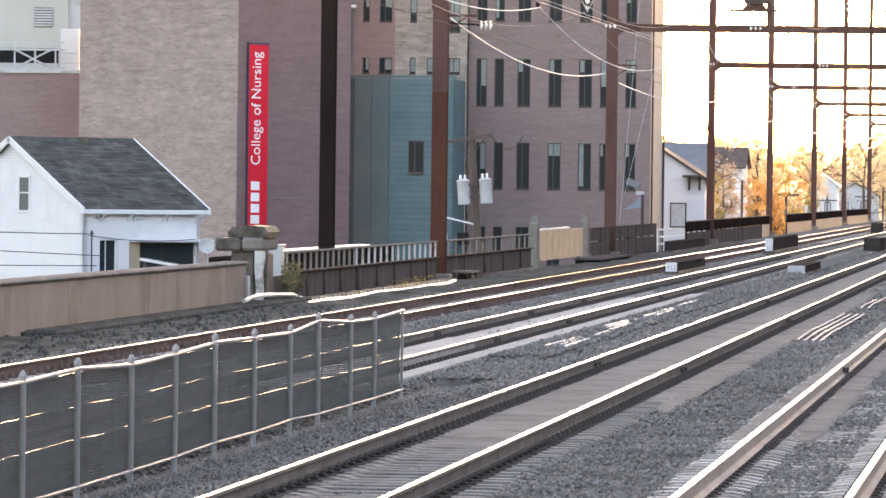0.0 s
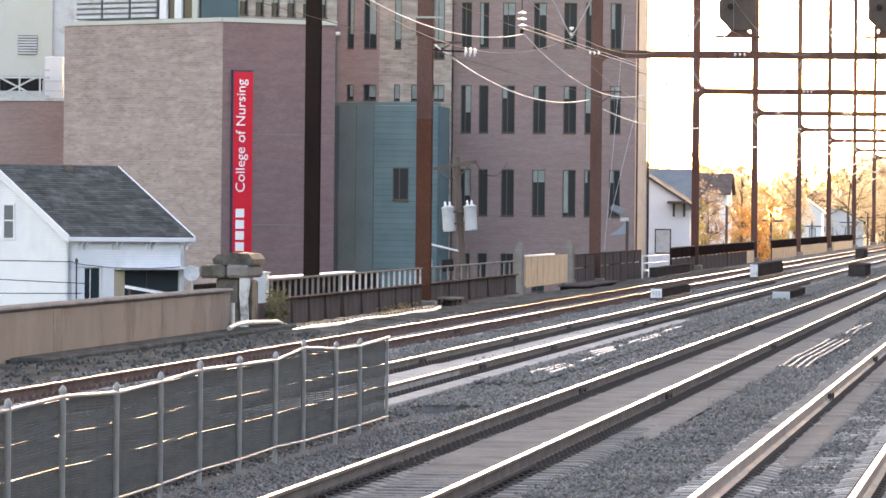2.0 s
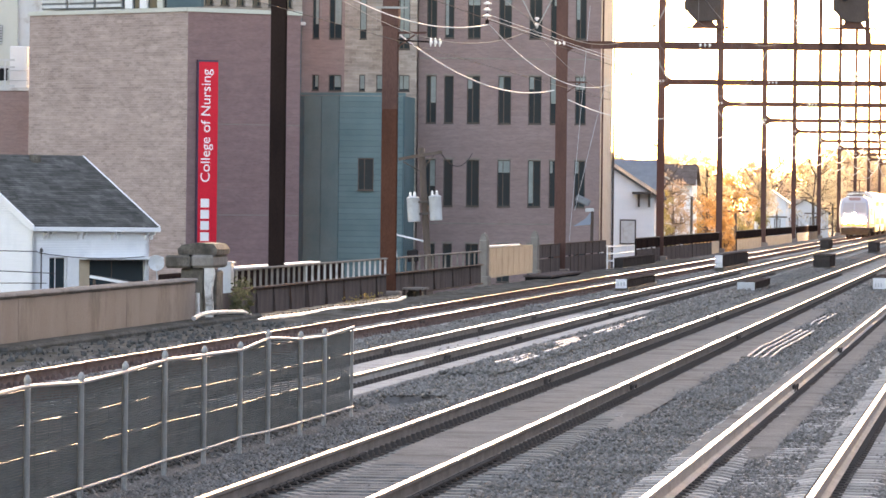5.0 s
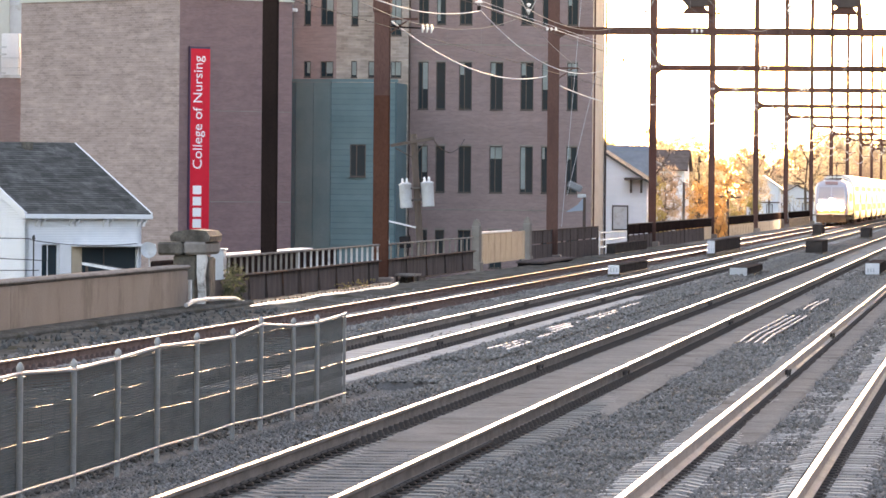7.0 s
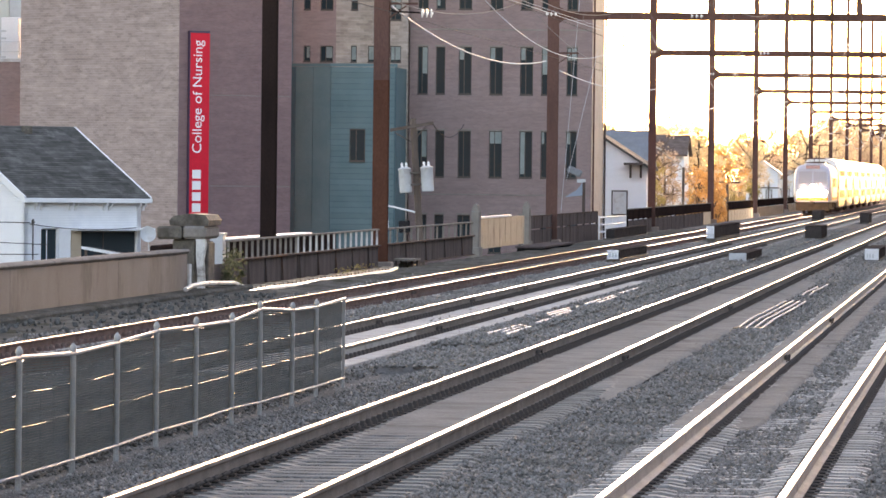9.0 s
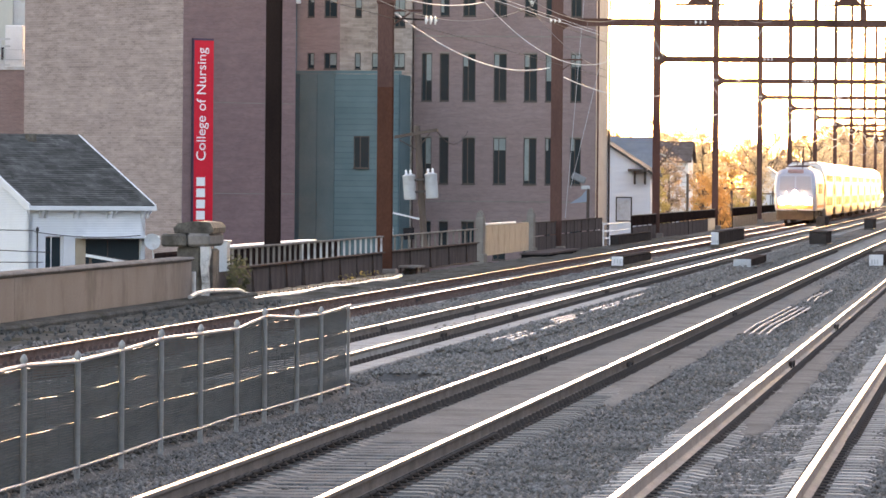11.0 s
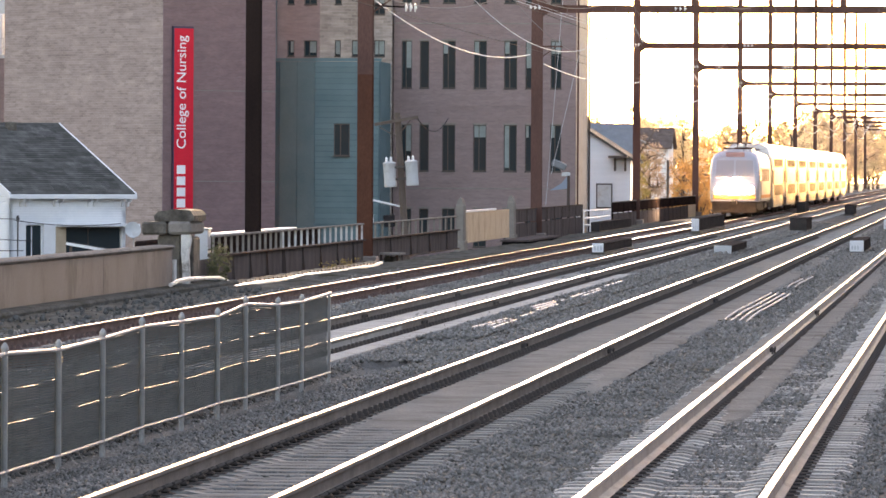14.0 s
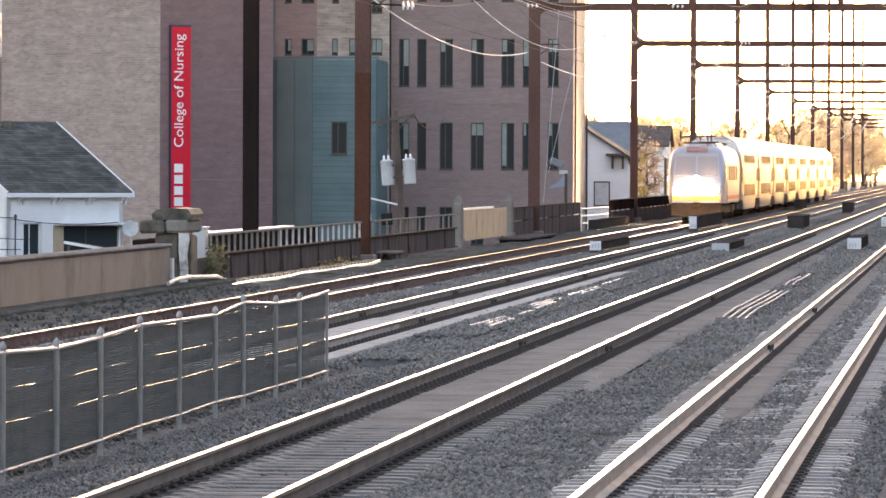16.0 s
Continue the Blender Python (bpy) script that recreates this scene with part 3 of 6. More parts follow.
def stones():
    """Loose stones, thinner with distance, kept clear of the rails and of the muddy track."""
    rng = np.random.default_rng(4)
    n = 185000
    u = rng.random(n)
    y = 1.0 / (1 / 45.0 - u * (1 / 45.0 - 1 / 170.0))
    x = rng.uniform(-16.5, -0.9, n)
    keep = np.ones(n, bool)
    for k, cx in enumerate(TRACKS):
        for sx in (-GAUGE, GAUGE):
            keep &= ~((np.abs(x - cx - sx) < (0.40 if k >= 2 else 0.3)) & (rng.random(n) > 0.04))
    keep &= ~((np.abs(x + 6.5) < 0.8) & (rng.random(n) > 0.05))
    for a0, a1, y0 in ((-5.6, -5.0, 76), (-3.12, -2.74, 70), (-3.76, -3.46, 68)):
        keep &= ~((x > a0) & (x < a1) & (y > y0) & (rng.random(n) > 0.06))
    keep &= ~((x > -11.7) & (x < -9.95) & (rng.random(n) > 0.15))
    x, y = x[keep], y[keep]
    far = rng.random((2, 46000))
    fx, fy = -16.2 + 15.0 * far[0], 168 + 170 * far[1] ** 1.4
    ok = np.ones(len(fx), bool)
    for cx in TRACKS:
        ok &= np.abs(np.abs(fx - cx) - GAUGE) > 0.25
    ok &= np.abs(fx + 6.5) > 0.8
    x, y = np.concatenate([x, fx[ok]]), np.concatenate([y, fy[ok]])
    n = len(x)
    z = np.array([ballast_height(a, b) for a, b in zip(x, y)])
    r = rng.uniform(0.018, 0.042, n) * (1 + 0.4 * (y > 90) + 0.5 * (y > 168))
    octa = np.array([(1, 0, 0), (-1, 0, 0), (0, 1, 0), (0, -1, 0), (0, 0, 1), (0, 0, -1)], float)
    tri = np.array([(0, 2, 4), (2, 1, 4), (1, 3, 4), (3, 0, 4), (2, 0, 5), (1, 2, 5), (3, 1, 5), (0, 3, 5)])
    a = rng.uniform(0, 2 * np.pi, n)
    sc = rng.uniform(0.6, 1.3, (n, 6, 1))
    v = octa[None] * sc * r[:, None, None]
    v += rng.normal(0, 0.25, (n, 6, 3)) * r[:, None, None]
    c, si = np.cos(a)[:, None], np.sin(a)[:, None]
    v = np.stack([v[..., 0] * c - v[..., 1] * si + x[:, None], v[..., 0] * si + v[..., 1] * c + y[:, None], v[..., 2] * 0.8 + z[:, None] + r[:, None] * 0.35], -1)
    me = bpy.data.meshes.new("ballast_stones")
    me.vertices.add(n * 6)
    me.vertices.foreach_set("co", v.reshape(-1))
    f = (tri[None] + 6 * np.arange(n)[:, None, None]).reshape(-1)
    me.loops.add(len(f))
    me.loops.foreach_set("vertex_index", f.astype(np.int32))
    me.polygons.add(n * 8)
    me.polygons.foreach_set("loop_start", np.arange(0, len(f), 3, dtype=np.int32))
    me.update(calc_edges=True)
    me.materials.append(M_STONE)
    tagged(new("ballast_stones", me), "loose grey crushed stones between the rails", "ballast", kind="stuff")


stones()

# pale walkway boards beside and between the rails of the second track
for x0, x1, y0, y1, z1 in ((-9.97, -9.62, 84.5, 164, -0.165), (-11.42, -10.40, 84.5, 112, -0.16), (-11.42, -10.45, 112.05, 158, -0.185)):
    solid("walkway_board", Shape().box(x0, x1, y0, y1, -0.28, z1, 0.015), M_PALE, "pale weathered walkway boards along the rails", "walkway", "walkway boards")
PLANKS = [(-9.09, 106.4, -9.0, 113.0), (-8.72, 106.3, -8.74, 111.8), (-8.9, 107.6, -8.87, 112.4), (-9.24, 122.6, -9.18, 128.2), (-8.91, 119.7, -8.93, 125.6), (-9.08, 121.0, -9.05, 129.5),
          (-9.11, 132.5, -9.12, 142.5), (-8.95, 134.0, -8.97, 141.0), (-9.17, 145.4, -9.16, 153.2), (-8.85, 115.0, -8.84, 118.2)]
for xa, ya, xb, yb in PLANKS:
    q = Shape()
    q.add([(x + o, y, z) for x, y in ((xa, ya), (xb, yb)) for o, z in ((-0.032, -0.2), (0.032, -0.2), (0.032, -0.13), (-0.032, -0.13))],
          [(0, 1, 2, 3), (7, 6, 5, 4), (0, 4, 5, 1), (1, 5, 6, 2), (2, 6, 7, 3), (3, 7, 4, 0)])
    solid("loose_plank", q, M_PLANK, "pale loose plank lying on the ballast", "plank", "loose planks")
# bundle of bent steel rods left between the two near tracks
for x0, ya, yb in ((-4.95, 115.2, 139.4), (-4.79, 114.3, 139.4), (-4.63, 114.4, 138.8), (-4.48, 114.4, 138.6), (-4.79, 147.8, 158.3), (-4.62, 147.9, 161.8)):
    rise = [(x0 + 0.06 * u, ya + (yb - ya) * u, -0.19 + 0.05 * math.sin(min(1.0, u * 2.2) * math.pi * 0.75)) for u in (0, 0.1, 0.25, 0.45, 0.65, 0.85, 1.0)]
    solid("steel_rod", Shape().tube(rise, 0.02, 6), M_PLANK, "pale bent steel rod lying on the ballast", "rod", "loose rods", smooth=True)
for y in (114.6, 127.0, 136.0):
    solid("cross_batten", Shape().box(-5.05, -4.4, y, y + 0.25, -0.26, -0.175, 0.01), M_OLDSTONE, "dark batten under the steel rods", "batten", "battens")

# ---- portals ----
PORTALS = [182.3, 253.0, 326.5, 394.0, 466.0, 532.0, 604.0, 676.0, 748.0, 820.0, 892.0, 964.0]
BEAM_Z, COL_X, COL_TOP = 9.55, -18.9, 27.0


def h_column(w=0.42, top=COL_TOP, foot=-1.0):
    t = 0.04
    h = w / 2
    return Shape().prism([(-h, -h), (h, -h), (h, -h + t), (0.015, -h + t), (0.015, h - t), (h, h - t), (h, h), (-h, h), (-h, h - t), (-0.015, h - t), (-0.015, -h + t), (-h, -h + t)], foot, top, "z")


def insulator_string(parent, a, b, n=3, r=0.085):
    a, b = Vector(a), Vector(b)
    for i in range(n):
        p = a.lerp(b, (i + 0.5) / n)
        d = (b - a).normalized()
        m = Matrix.Translation(p) @ d.to_track_quat("Z", "Y").to_matrix().to_4x4()
        part("insulator", Shape().lathe([(0.03, -0.05), (r, -0.03), (r * 1.05, 0.0), (0.04, 0.03), (0.03, 0.06)], 10), M_PORCELAIN, parent, "white porcelain insulator", m=m)


for i, y in enumerate(PORTALS):
    po = thing("catenary_portal", "rust-brown steel portal frame spanning the railway tracks", "portal frame", "portals over the tracks", m=pose(0, y, 0))
    mat = M_RUST
    if i == 0:
        part("column", h_column(0.46, COL_TOP, 5.6), mat, po, "dark rusted steel column", m=pose(COL_X, 0, 0))
        part("column_foot", h_column(0.46, 5.6, -1.0), M_RUST_BRIGHT, po, "bright orange-brown rusted lower column", m=pose(COL_X, 0, 0))
    else:
        part("column", h_column(0.46 if i < 2 else 0.40), mat, po, "rusted steel column", m=pose(COL_X, 0, 0))
    part("column", h_column(), mat, po, "rusted steel column", m=pose(7.5 if y < 240 else 6.2, 0, 0))
    beam = part("beam", Shape().box(COL_X + 0.2, 7.3, -0.13, 0.13, BEAM_Z - 0.13, BEAM_Z + 0.13), mat, po, "rusted cross beam")
    for z in (-0.16, 0.13):
        part("flange", Shape().box(COL_X + 0.2, 7.3, -0.2, 0.2, BEAM_Z + z, BEAM_Z + z + 0.03), mat, beam)
    part("gusset", Shape().prism([(COL_X + 0.2, BEAM_Z + 0.14), (COL_X + 0.6, BEAM_Z + 0.14), (COL_X + 0.2, BEAM_Z + 0.42)], -0.02, 0.02), mat, po)
    part("gusset", Shape().prism([(COL_X + 0.2, BEAM_Z - 0.14), (COL_X + 0.5, BEAM_Z - 0.14), (COL_X + 0.2, BEAM_Z - 0.36)], -0.02, 0.02), mat, po)
    part("bracket", Shape().box(COL_X - 0.1, COL_X + 1.1, -0.04, 0.04, 7.92, 7.99).tube([(COL_X + 0.2, 0, 7.5), (COL_X + 0.8, 0, 7.93)], 0.025), mat, po)
    part("base_plinth", Shape().box(COL_X - 0.4, COL_X + 0.4, -0.4, 0.4, -0.6, 0.02, 0.04), M_CONC, po, "concrete column footing")
    for tx in TRACKS:
        part("hanger", Shape().tube([(tx - 0.55, 0, BEAM_Z - 0.15), (tx + 0.1, 0, 8.11), (tx + 0.75, 0, BEAM_Z - 0.15)], 0.03, 5), M_GALV, po)
        insulator_string(po, (tx + 0.1, 0, 8.5), (tx + 0.1, 0, 8.15), 2, 0.07)
    insulator_string(po, (COL_X - 0.35, -0.28, BEAM_Z + 0.05), (COL_X + 0.2, -0.28, BEAM_Z + 0.05), 3)
    insulator_string(po, (COL_X + 5.8, -0.25, BEAM_Z + 0.02), (COL_X + 6.4, -0.25, BEAM_Z + 0.02), 3)

dark = thing("steel_column", "dark sooty steel column behind the bridge railing", "column", m=pose(-19.75, 161.0, 0))
part("shaft", h_column(0.40, 27, STREET), M_DARKSTEEL, dark)
part("base_plate", Shape().box(-0.4, 0.4, -0.4, 0.4, STREET - 0.02, STREET + 0.1), M_DARKSTEEL, dark)

# catenary of the four tracks
for tx in TRACKS:
    prev = 110.0
    for y in PORTALS[:10]:
        span = thing("catenary_wire", "overhead catenary wire with thin droppers", "overhead wire", "overhead wires")
        top = sag((tx, prev, 8.1), (tx, y, 8.1), 1.25)
        part("messenger", Shape().tube(top, 0.010, 5), M_MESSENGER, span)
        part("contact", Shape().tube([(tx, prev, 6.58), (tx, y, 6.58)], 0.008, 5), M_WIREDARK, span)
        for j in range(1, 14, 2):
            p = top[j]
            part("dropper", Shape().tube([p, (p.x, p.y, 6.58)], 0.004, 4), M_MESSENGER, span)
        prev = y
# feeder cables
CABLES = [
    ("thick bright feeder cable sagging between columns", sag((-18.62, 182.3, 7.88), (-19.2, 252.7, 7.6), 0.70, 24), 0.026),
    ("thick bright feeder cable sagging between columns", sag((-18.63, 253.2, 7.21), (-18.4, 326, 7.6), 0.42, 24), 0.026),
    ("feeder wire looping down between portals", sag((-15.93, 182.3, 8.3), (-15.95, 253.0, 8.3), 1.17, 24), 0.015),
    ("straight feeder wire between portals", sag((-15.98, 182.3, 8.43), (-16.0, 253.0, 8.66), 0.0, 12), 0.010),
    ("straight feeder wire between portals", sag((-15.8, 182.3, 8.5), (-15.7, 253.0, 8.72), 0.04, 12), 0.007),
    ("feeder wire sagging between portals", sag((-15.9, 112.0, 9.2), (-15.9, 182.3, 8.22), 1.1, 24), 0.016),
    ("thin guy wire dropping from a column", sag((-17.72, 253, 11.2), (-18.5, 253, 1.2), 0.0, 4), 0.010),
    ("thin guy wire dropping from a column", sag((-17.0, 253.1, 8.1), (-18.3, 253.2, 2.5), 0.0, 4), 0.010)]
for k in range(2, 9):
    for x, z, d in ((-18.4, 7.6, 0.8), (-16.0, 8.4, 1.3), (-12.7, 8.2, 1.2), (-8.7, 8.3, 1.3)):
        CABLES.append(("pale feeder cable looping between far portals", sag((x, PORTALS[k], z), (x, PORTALS[k + 1], z), d, 16), 0.028))
for label, pts, rad in CABLES:
    solid("feeder_cable", Shape().tube(pts, rad, 6), M_WIRE, label, "cable", "feeder cables", smooth=True)

arm = thing("feeder_bracket", "steel bracket arm with white insulators on the column", "bracket", m=pose(0, 182.3, 0))
part("rod", Shape().tube([(COL_X + 0.2, 0, 7.72), (-17.3, 0, 7.66)], 0.03, 6), M_DARKSTEEL, arm)
insulator_string(arm, (-17.72, 0, 7.67), (-17.3, 0, 7.66), 3, 0.14)
for hy, top in ((182.3, 8.36), (253.0, 8.36)):
    hang = thing("insulator_string", "hanging string of white porcelain insulators", "insulator", "hanging insulators", m=pose(-15.93, hy, 0))
    part("rod", Shape().tube([(0, 0, top), (0, 0, BEAM_Z - 0.12)], 0.015, 5), M_DARKSTEEL, hang)
    insulator_string(hang, (0, 0, top + 0.04), (0, 0, top + 0.62), 3, 0.13)
    part("clamp", Shape().box(-0.05, 0.05, -0.08, 0.08, top - 0.12, top), M_DARKSTEEL, hang)
yoke = thing("column_yoke", "dark bracket band round the column", "bracket", m=pose(COL_X, 182.3, 0))
part("band", Shape().box(-0.27, 0.27, -0.27, 0.27, 8.15, 8.75, 0.03), M_RUST, yoke)
part("crosspiece", Shape().box(-0.42, 0.55, -0.37, -0.33, 8.68, 8.74), M_GALV, yoke)

# signals standing on the second portal
for sx in (-12.85, -6.55):
    sg = thing("railway_signal", "dark railway signal on a bracket over the portal beam", "signal", "signals over the tracks", m=pose(sx, 253.0, BEAM_Z))
    part("backboard", Shape().prism([(-0.85, 1.55), (-0.85, 3.6), (-0.5, 3.9), (0.4, 3.9), (0.68, 3.6), (0.68, 1.15), (0.4, 1.05), (-0.35, 1.05)], -0.25, 0.25), M_GIRDER, sg, "dark signal backboard")
    part("support", Shape().prism([(-0.3, 1.1), (0.3, 1.1), (0.55, 0.82), (-0.55, 0.82)], -0.1, 0.1), M_RUST, sg)
    part("ledge", Shape().box(-1.05, 1.05, -0.3, 0.3, 0.74, 0.82), M_RUST, sg, "narrow maintenance ledge")
    part("post", Shape().box(0.5, 0.72, -0.1, 0.1, 0.16, 1.2), M_RUST, sg)
    for a in (-0.45, 0, 0.45):
        part("lens_hood", Shape().tube([(a * 0.8, -0.26, 2.5 + a), (a * 0.8, -0.5, 2.5 + a)], 0.13, 10), M_BLACK, sg, m=None)

# ---- fence between the tracks ----
FENCE_X = -9.2
POSTS = [83.9, 80.4, 77.65, 74.2, 71.45, 68.2, 64.95, 62.0, 59.0, 55.7, 52.7, 49.6, 46.5, 43.4]
fence = thing("intertrack_fence", "grey sheet-metal fence with galvanised posts between two tracks", "fence")
TOPS = [0.95, 0.90, 0.915, 1.005, 0.915, 0.935, 0.96, 0.91, 0.88, 0.94, 0.905, 0.90, 0.92, 0.91]
for i, y in enumerate(POSTS):
    z = TOPS[i]
    if i:
        ps = part("post", Shape().tube([(FENCE_X + 0.012, y, -0.55), (FENCE_X + 0.012, y, z + 0.02)], 0.030, 10), M_GALV, fence, "galvanised pipe post", smooth=True)
        part("cap", Shape().lathe([(0.034, 0), (0.038, 0.015), (0.034, 0.04), (0.018, 0.066), (0.004, 0.078)], 12, (FENCE_X + 0.012, y, z + 0.01)), M_GALV, ps, "domed post cap", smooth=True)
    else:
        part("end_post", Shape().box(FENCE_X - 0.02, FENCE_X + 0.02, y - 0.03, y + 0.03, -0.4, z - 0.01), M_GALV, fence, "slim galvanised end post")
    if i + 1 < len(POSTS):
        y2, z2 = POSTS[i + 1], TOPS[i + 1]
        lo = [-0.19, -0.195, -0.19, -0.185, -0.155, -0.175, -0.165, -0.19, -0.2, -0.2, -0.2, -0.2, -0.2, -0.2]
        a, b = lo[i], lo[i + 1]
        sl_ = Shape()
        n_s = 40
        for q in range(n_s):
            u, v = (q + 0.06) / n_s, (q + 0.84) / n_s
            za, zb = a + (z - 0.03 - a) * u, a + (z - 0.03 - a) * v
            wa, wb = b + (z2 - 0.03 - b) * u, b + (z2 - 0.03 - b) * v
            x0, x1 = FENCE_X - 0.040, FENCE_X - 0.030
            sl_.add([(x0, y, za), (x0, y2, wa), (x0, y2, wb), (x0, y, zb), (x1, y, za), (x1, y2, wa), (x1, y2, wb), (x1, y, zb)],
                    [(0, 1, 2, 3), (7, 6, 5, 4), (0, 4, 5, 1), (1, 5, 6, 2), (2, 6, 7, 3), (3, 7, 4, 0)])
        for f in (0.25, 0.5, 0.75):
            yy = y + (y2 - y) * f
            lo_, hi_ = a + (b - a) * f, z + (z2 - z) * f - 0.03
            sl_.box(FENCE_X - 0.052, FENCE_X - 0.041, yy - 0.01, yy + 0.01, lo_, hi_)
        tagged(part("panel_slats", sl_, M_MESH, fence, "close-set grey horizontal slats"), kind="stuff")
        part("top_rail", Shape().tube([(FENCE_X + 0.02, y, z - 0.02), (FENCE_X + 0.02, y2, z2 - 0.02)], 0.019, 8), M_GALVRAIL, fence, "pale top rail", smooth=True)
        part("bottom_rail", Shape().tube([(FENCE_X + 0.02, y, a), (FENCE_X + 0.02, y2, b)], 0.016, 6), M_GALVRAIL, fence, "thin bottom rail", smooth=True)

# ---- parapet along the viaduct ----
PX = -18.9
wall = thing("parapet_wall", "weathered tan concrete parapet wall with rounded coping", "parapet wall", kind="structure")
for y0, y1 in ((56, 70.4), (70.4, 84.8), (84.8, 99.2), (99.2, 113.4), (113.4, 127.6), (127.6, 138.6)):
    part("panel", Shape().box(PX - 0.35, PX, y0 + 0.02, y1 - 0.02, -0.6, 0.80, 0.02), M_CONC, wall, "tan concrete panel")
    part("coping", Shape().box(PX - 0.42, PX + 0.07, y0 + 0.015, y1 - 0.015, 0.80, 0.89, 0.04), M_COPING, wall, "stained rounded coping")
    for k in range(int((y1 - y0) / 1.6)):
        yy = y0 + 0.9 + k * 1.6
        part("foot_block", Shape().box(PX + 0.0, PX + 0.05, yy, yy + 0.12, -0.25, -0.12 + 0.02 * (k % 3)), M_OLDSTONE, wall)
solid("concrete_ledge", Shape().box(PX + 0.06, PX + 0.72, 108, 145.4, -0.45, -0.04, 0.05), M_DIRT, "low stained concrete ledge along the parapet", "ledge", kind="structure")

pier = thing("stone_pier", "dark weathered stone pier with overhanging cap blocks", "pier", m=pose(PX, 141.0, 0))
part("shaft", Shape().box(-0.52, 0.02, -1.22, 1.2, -0.6, 1.12, 0.05), M_OLDSTONE, pier)
part("cap_block", Shape().box(-0.87, -0.275, -1.42, 0.9, 1.11, 1.42, 0.05), M_OLDSTONE, pier, "sooty cap block")
part("cap_block", Shape().box(-0.265, 0.29, -1.36, 1.1, 1.12, 1.43, 0.06), M_COPING, pier, "pale stained cap block")
part("cap_slab", Shape().prism([(-0.57, 1.43), (0.33, 1.43), (0.36, 1.56), (0.26, 1.69), (-0.1, 1.72), (-0.5, 1.66), (-0.6, 1.55)], -1.3, 1.0), M_OLDSTONE, pier, "dark mossy top slab")
part("corner_render", Shape().prism([(0.07, -0.5), (0.22, -0.5), (0.25, 0.1), (0.22, 0.6), (0.28, 0.98), (0.25, 1.12), (0.05, 1.12), (0.05, 0.7), (0.09, 0.25)], -1.3, -1.0), M_PEEL, pier, "peeling whitewashed render")
part("buttress", Shape().box(0.03, 0.24, -0.45, 0.7, -0.6, 1.06, 0.05), M_OLDSTONE, pier, "dark stained corner stone")
solid("drain_pipe", Shape().tube([(PX + 0.09, 138.3, 0.55), (PX + 0.09, 138.3, -0.12)], 0.05, 8), M_PIPE, "short white downpipe on the parapet", "pipe", smooth=True)


def leaf_clump(parent, name, centres, material, per, size, seed, label=""):
    """Many small leaves scattered round the given centres (x, y, z, radius)."""
    rng = np.random.default_rng(seed)
    cs = np.repeat(np.array(centres, float), per, axis=0)
    n = len(cs)
    d = rng.normal(0, 1, (n, 3))
    d *= (cs[:, 3] * rng.random(n) ** 0.45 / np.linalg.norm(d, axis=1))[:, None]
    at = cs[:, :3] + d * (1, 1, 0.8)
    e1 = rng.normal(0, 1, (n, 3))
    e1 /= np.linalg.norm(e1, axis=1)[:, None]
    e2 = np.cross(e1, rng.normal(0, 1, (n, 3)))
    e2 /= np.linalg.norm(e2, axis=1)[:, None]
    e3 = np.cross(e1, e2)
    w = (size * rng.uniform(0.6, 1.4, n))[:, None]
    vs = np.stack([at - e1 * w, at - e2 * w * 0.55 + e3 * w * 0.15, at + e1 * w, at + e2 * w * 0.55 + e3 * w * 0.15], 1).reshape(-1, 3)
    me = bpy.data.meshes.new(name)
    me.vertices.add(4 * n)
    me.vertices.foreach_set("co", vs.reshape(-1))
    me.loops.add(4 * n)
    me.loops.foreach_set("vertex_index", np.arange(4 * n, dtype=np.int32))
    me.polygons.add(n)
    me.polygons.foreach_set("loop_start", np.arange(0, 4 * n, 4, dtype=np.int32))
    me.update(calc_edges=True)
    me.materials.append(material)
    ob = new(name, me)
    ob.parent = parent
    return tagged(ob, label)


sh = thing("shrub", "small dull green shrub growing at the pier foot", "shrub", m=pose(PX + 0.25, 144.0, -0.25))
part("stems", Shape().tube([(0, 0, 0), (0.05, 0.1, 0.5)], 0.02, 5, 0.008).tube([(0, 0, 0), (-0.1, 0.5, 0.4)], 0.02, 5, 0.008).tube([(0, 0, 0), (0.1, -0.5, 0.45)], 0.02, 5, 0.008), M_BARK, sh)
leaf_clump(sh, "leaves", [(0, 0, 0.62, 0.22), (-0.1, 0.6, 0.42, 0.26), (0.05, -0.5, 0.5, 0.18), (0.12, 0.9, 0.66, 0.16), (0.1, -1.0, 0.3, 0.18), (0.3, 0.4, 0.5, 0.14), (0.22, -0.3, 0.25, 0.2), (-0.05, 2.2, 0.25, 0.2), (0.0, 1.6, 0.75, 0.3), (0.1, -0.2, 0.95, 0.25), (0.05, 0.8, 0.9, 0.28), (0.2, -0.9, 0.7, 0.25)], M_LEAF_DARK, 55, 0.045, 3)
cab = thing("relay_cabinet", "small grey metal cabinet behind the railing", "cabinet", m=pose(PX - 0.42, 147.3, 0))
part("body", Shape().box(-0.17, 0.16, -0.3, 0.3, -0.6, 1.16, 0.02), M_TANK, cab)
part("lid", Shape().box(-0.20, 0.19, -0.34, 0.34, 1.16, 1.20, 0.01), M_TANK, cab)

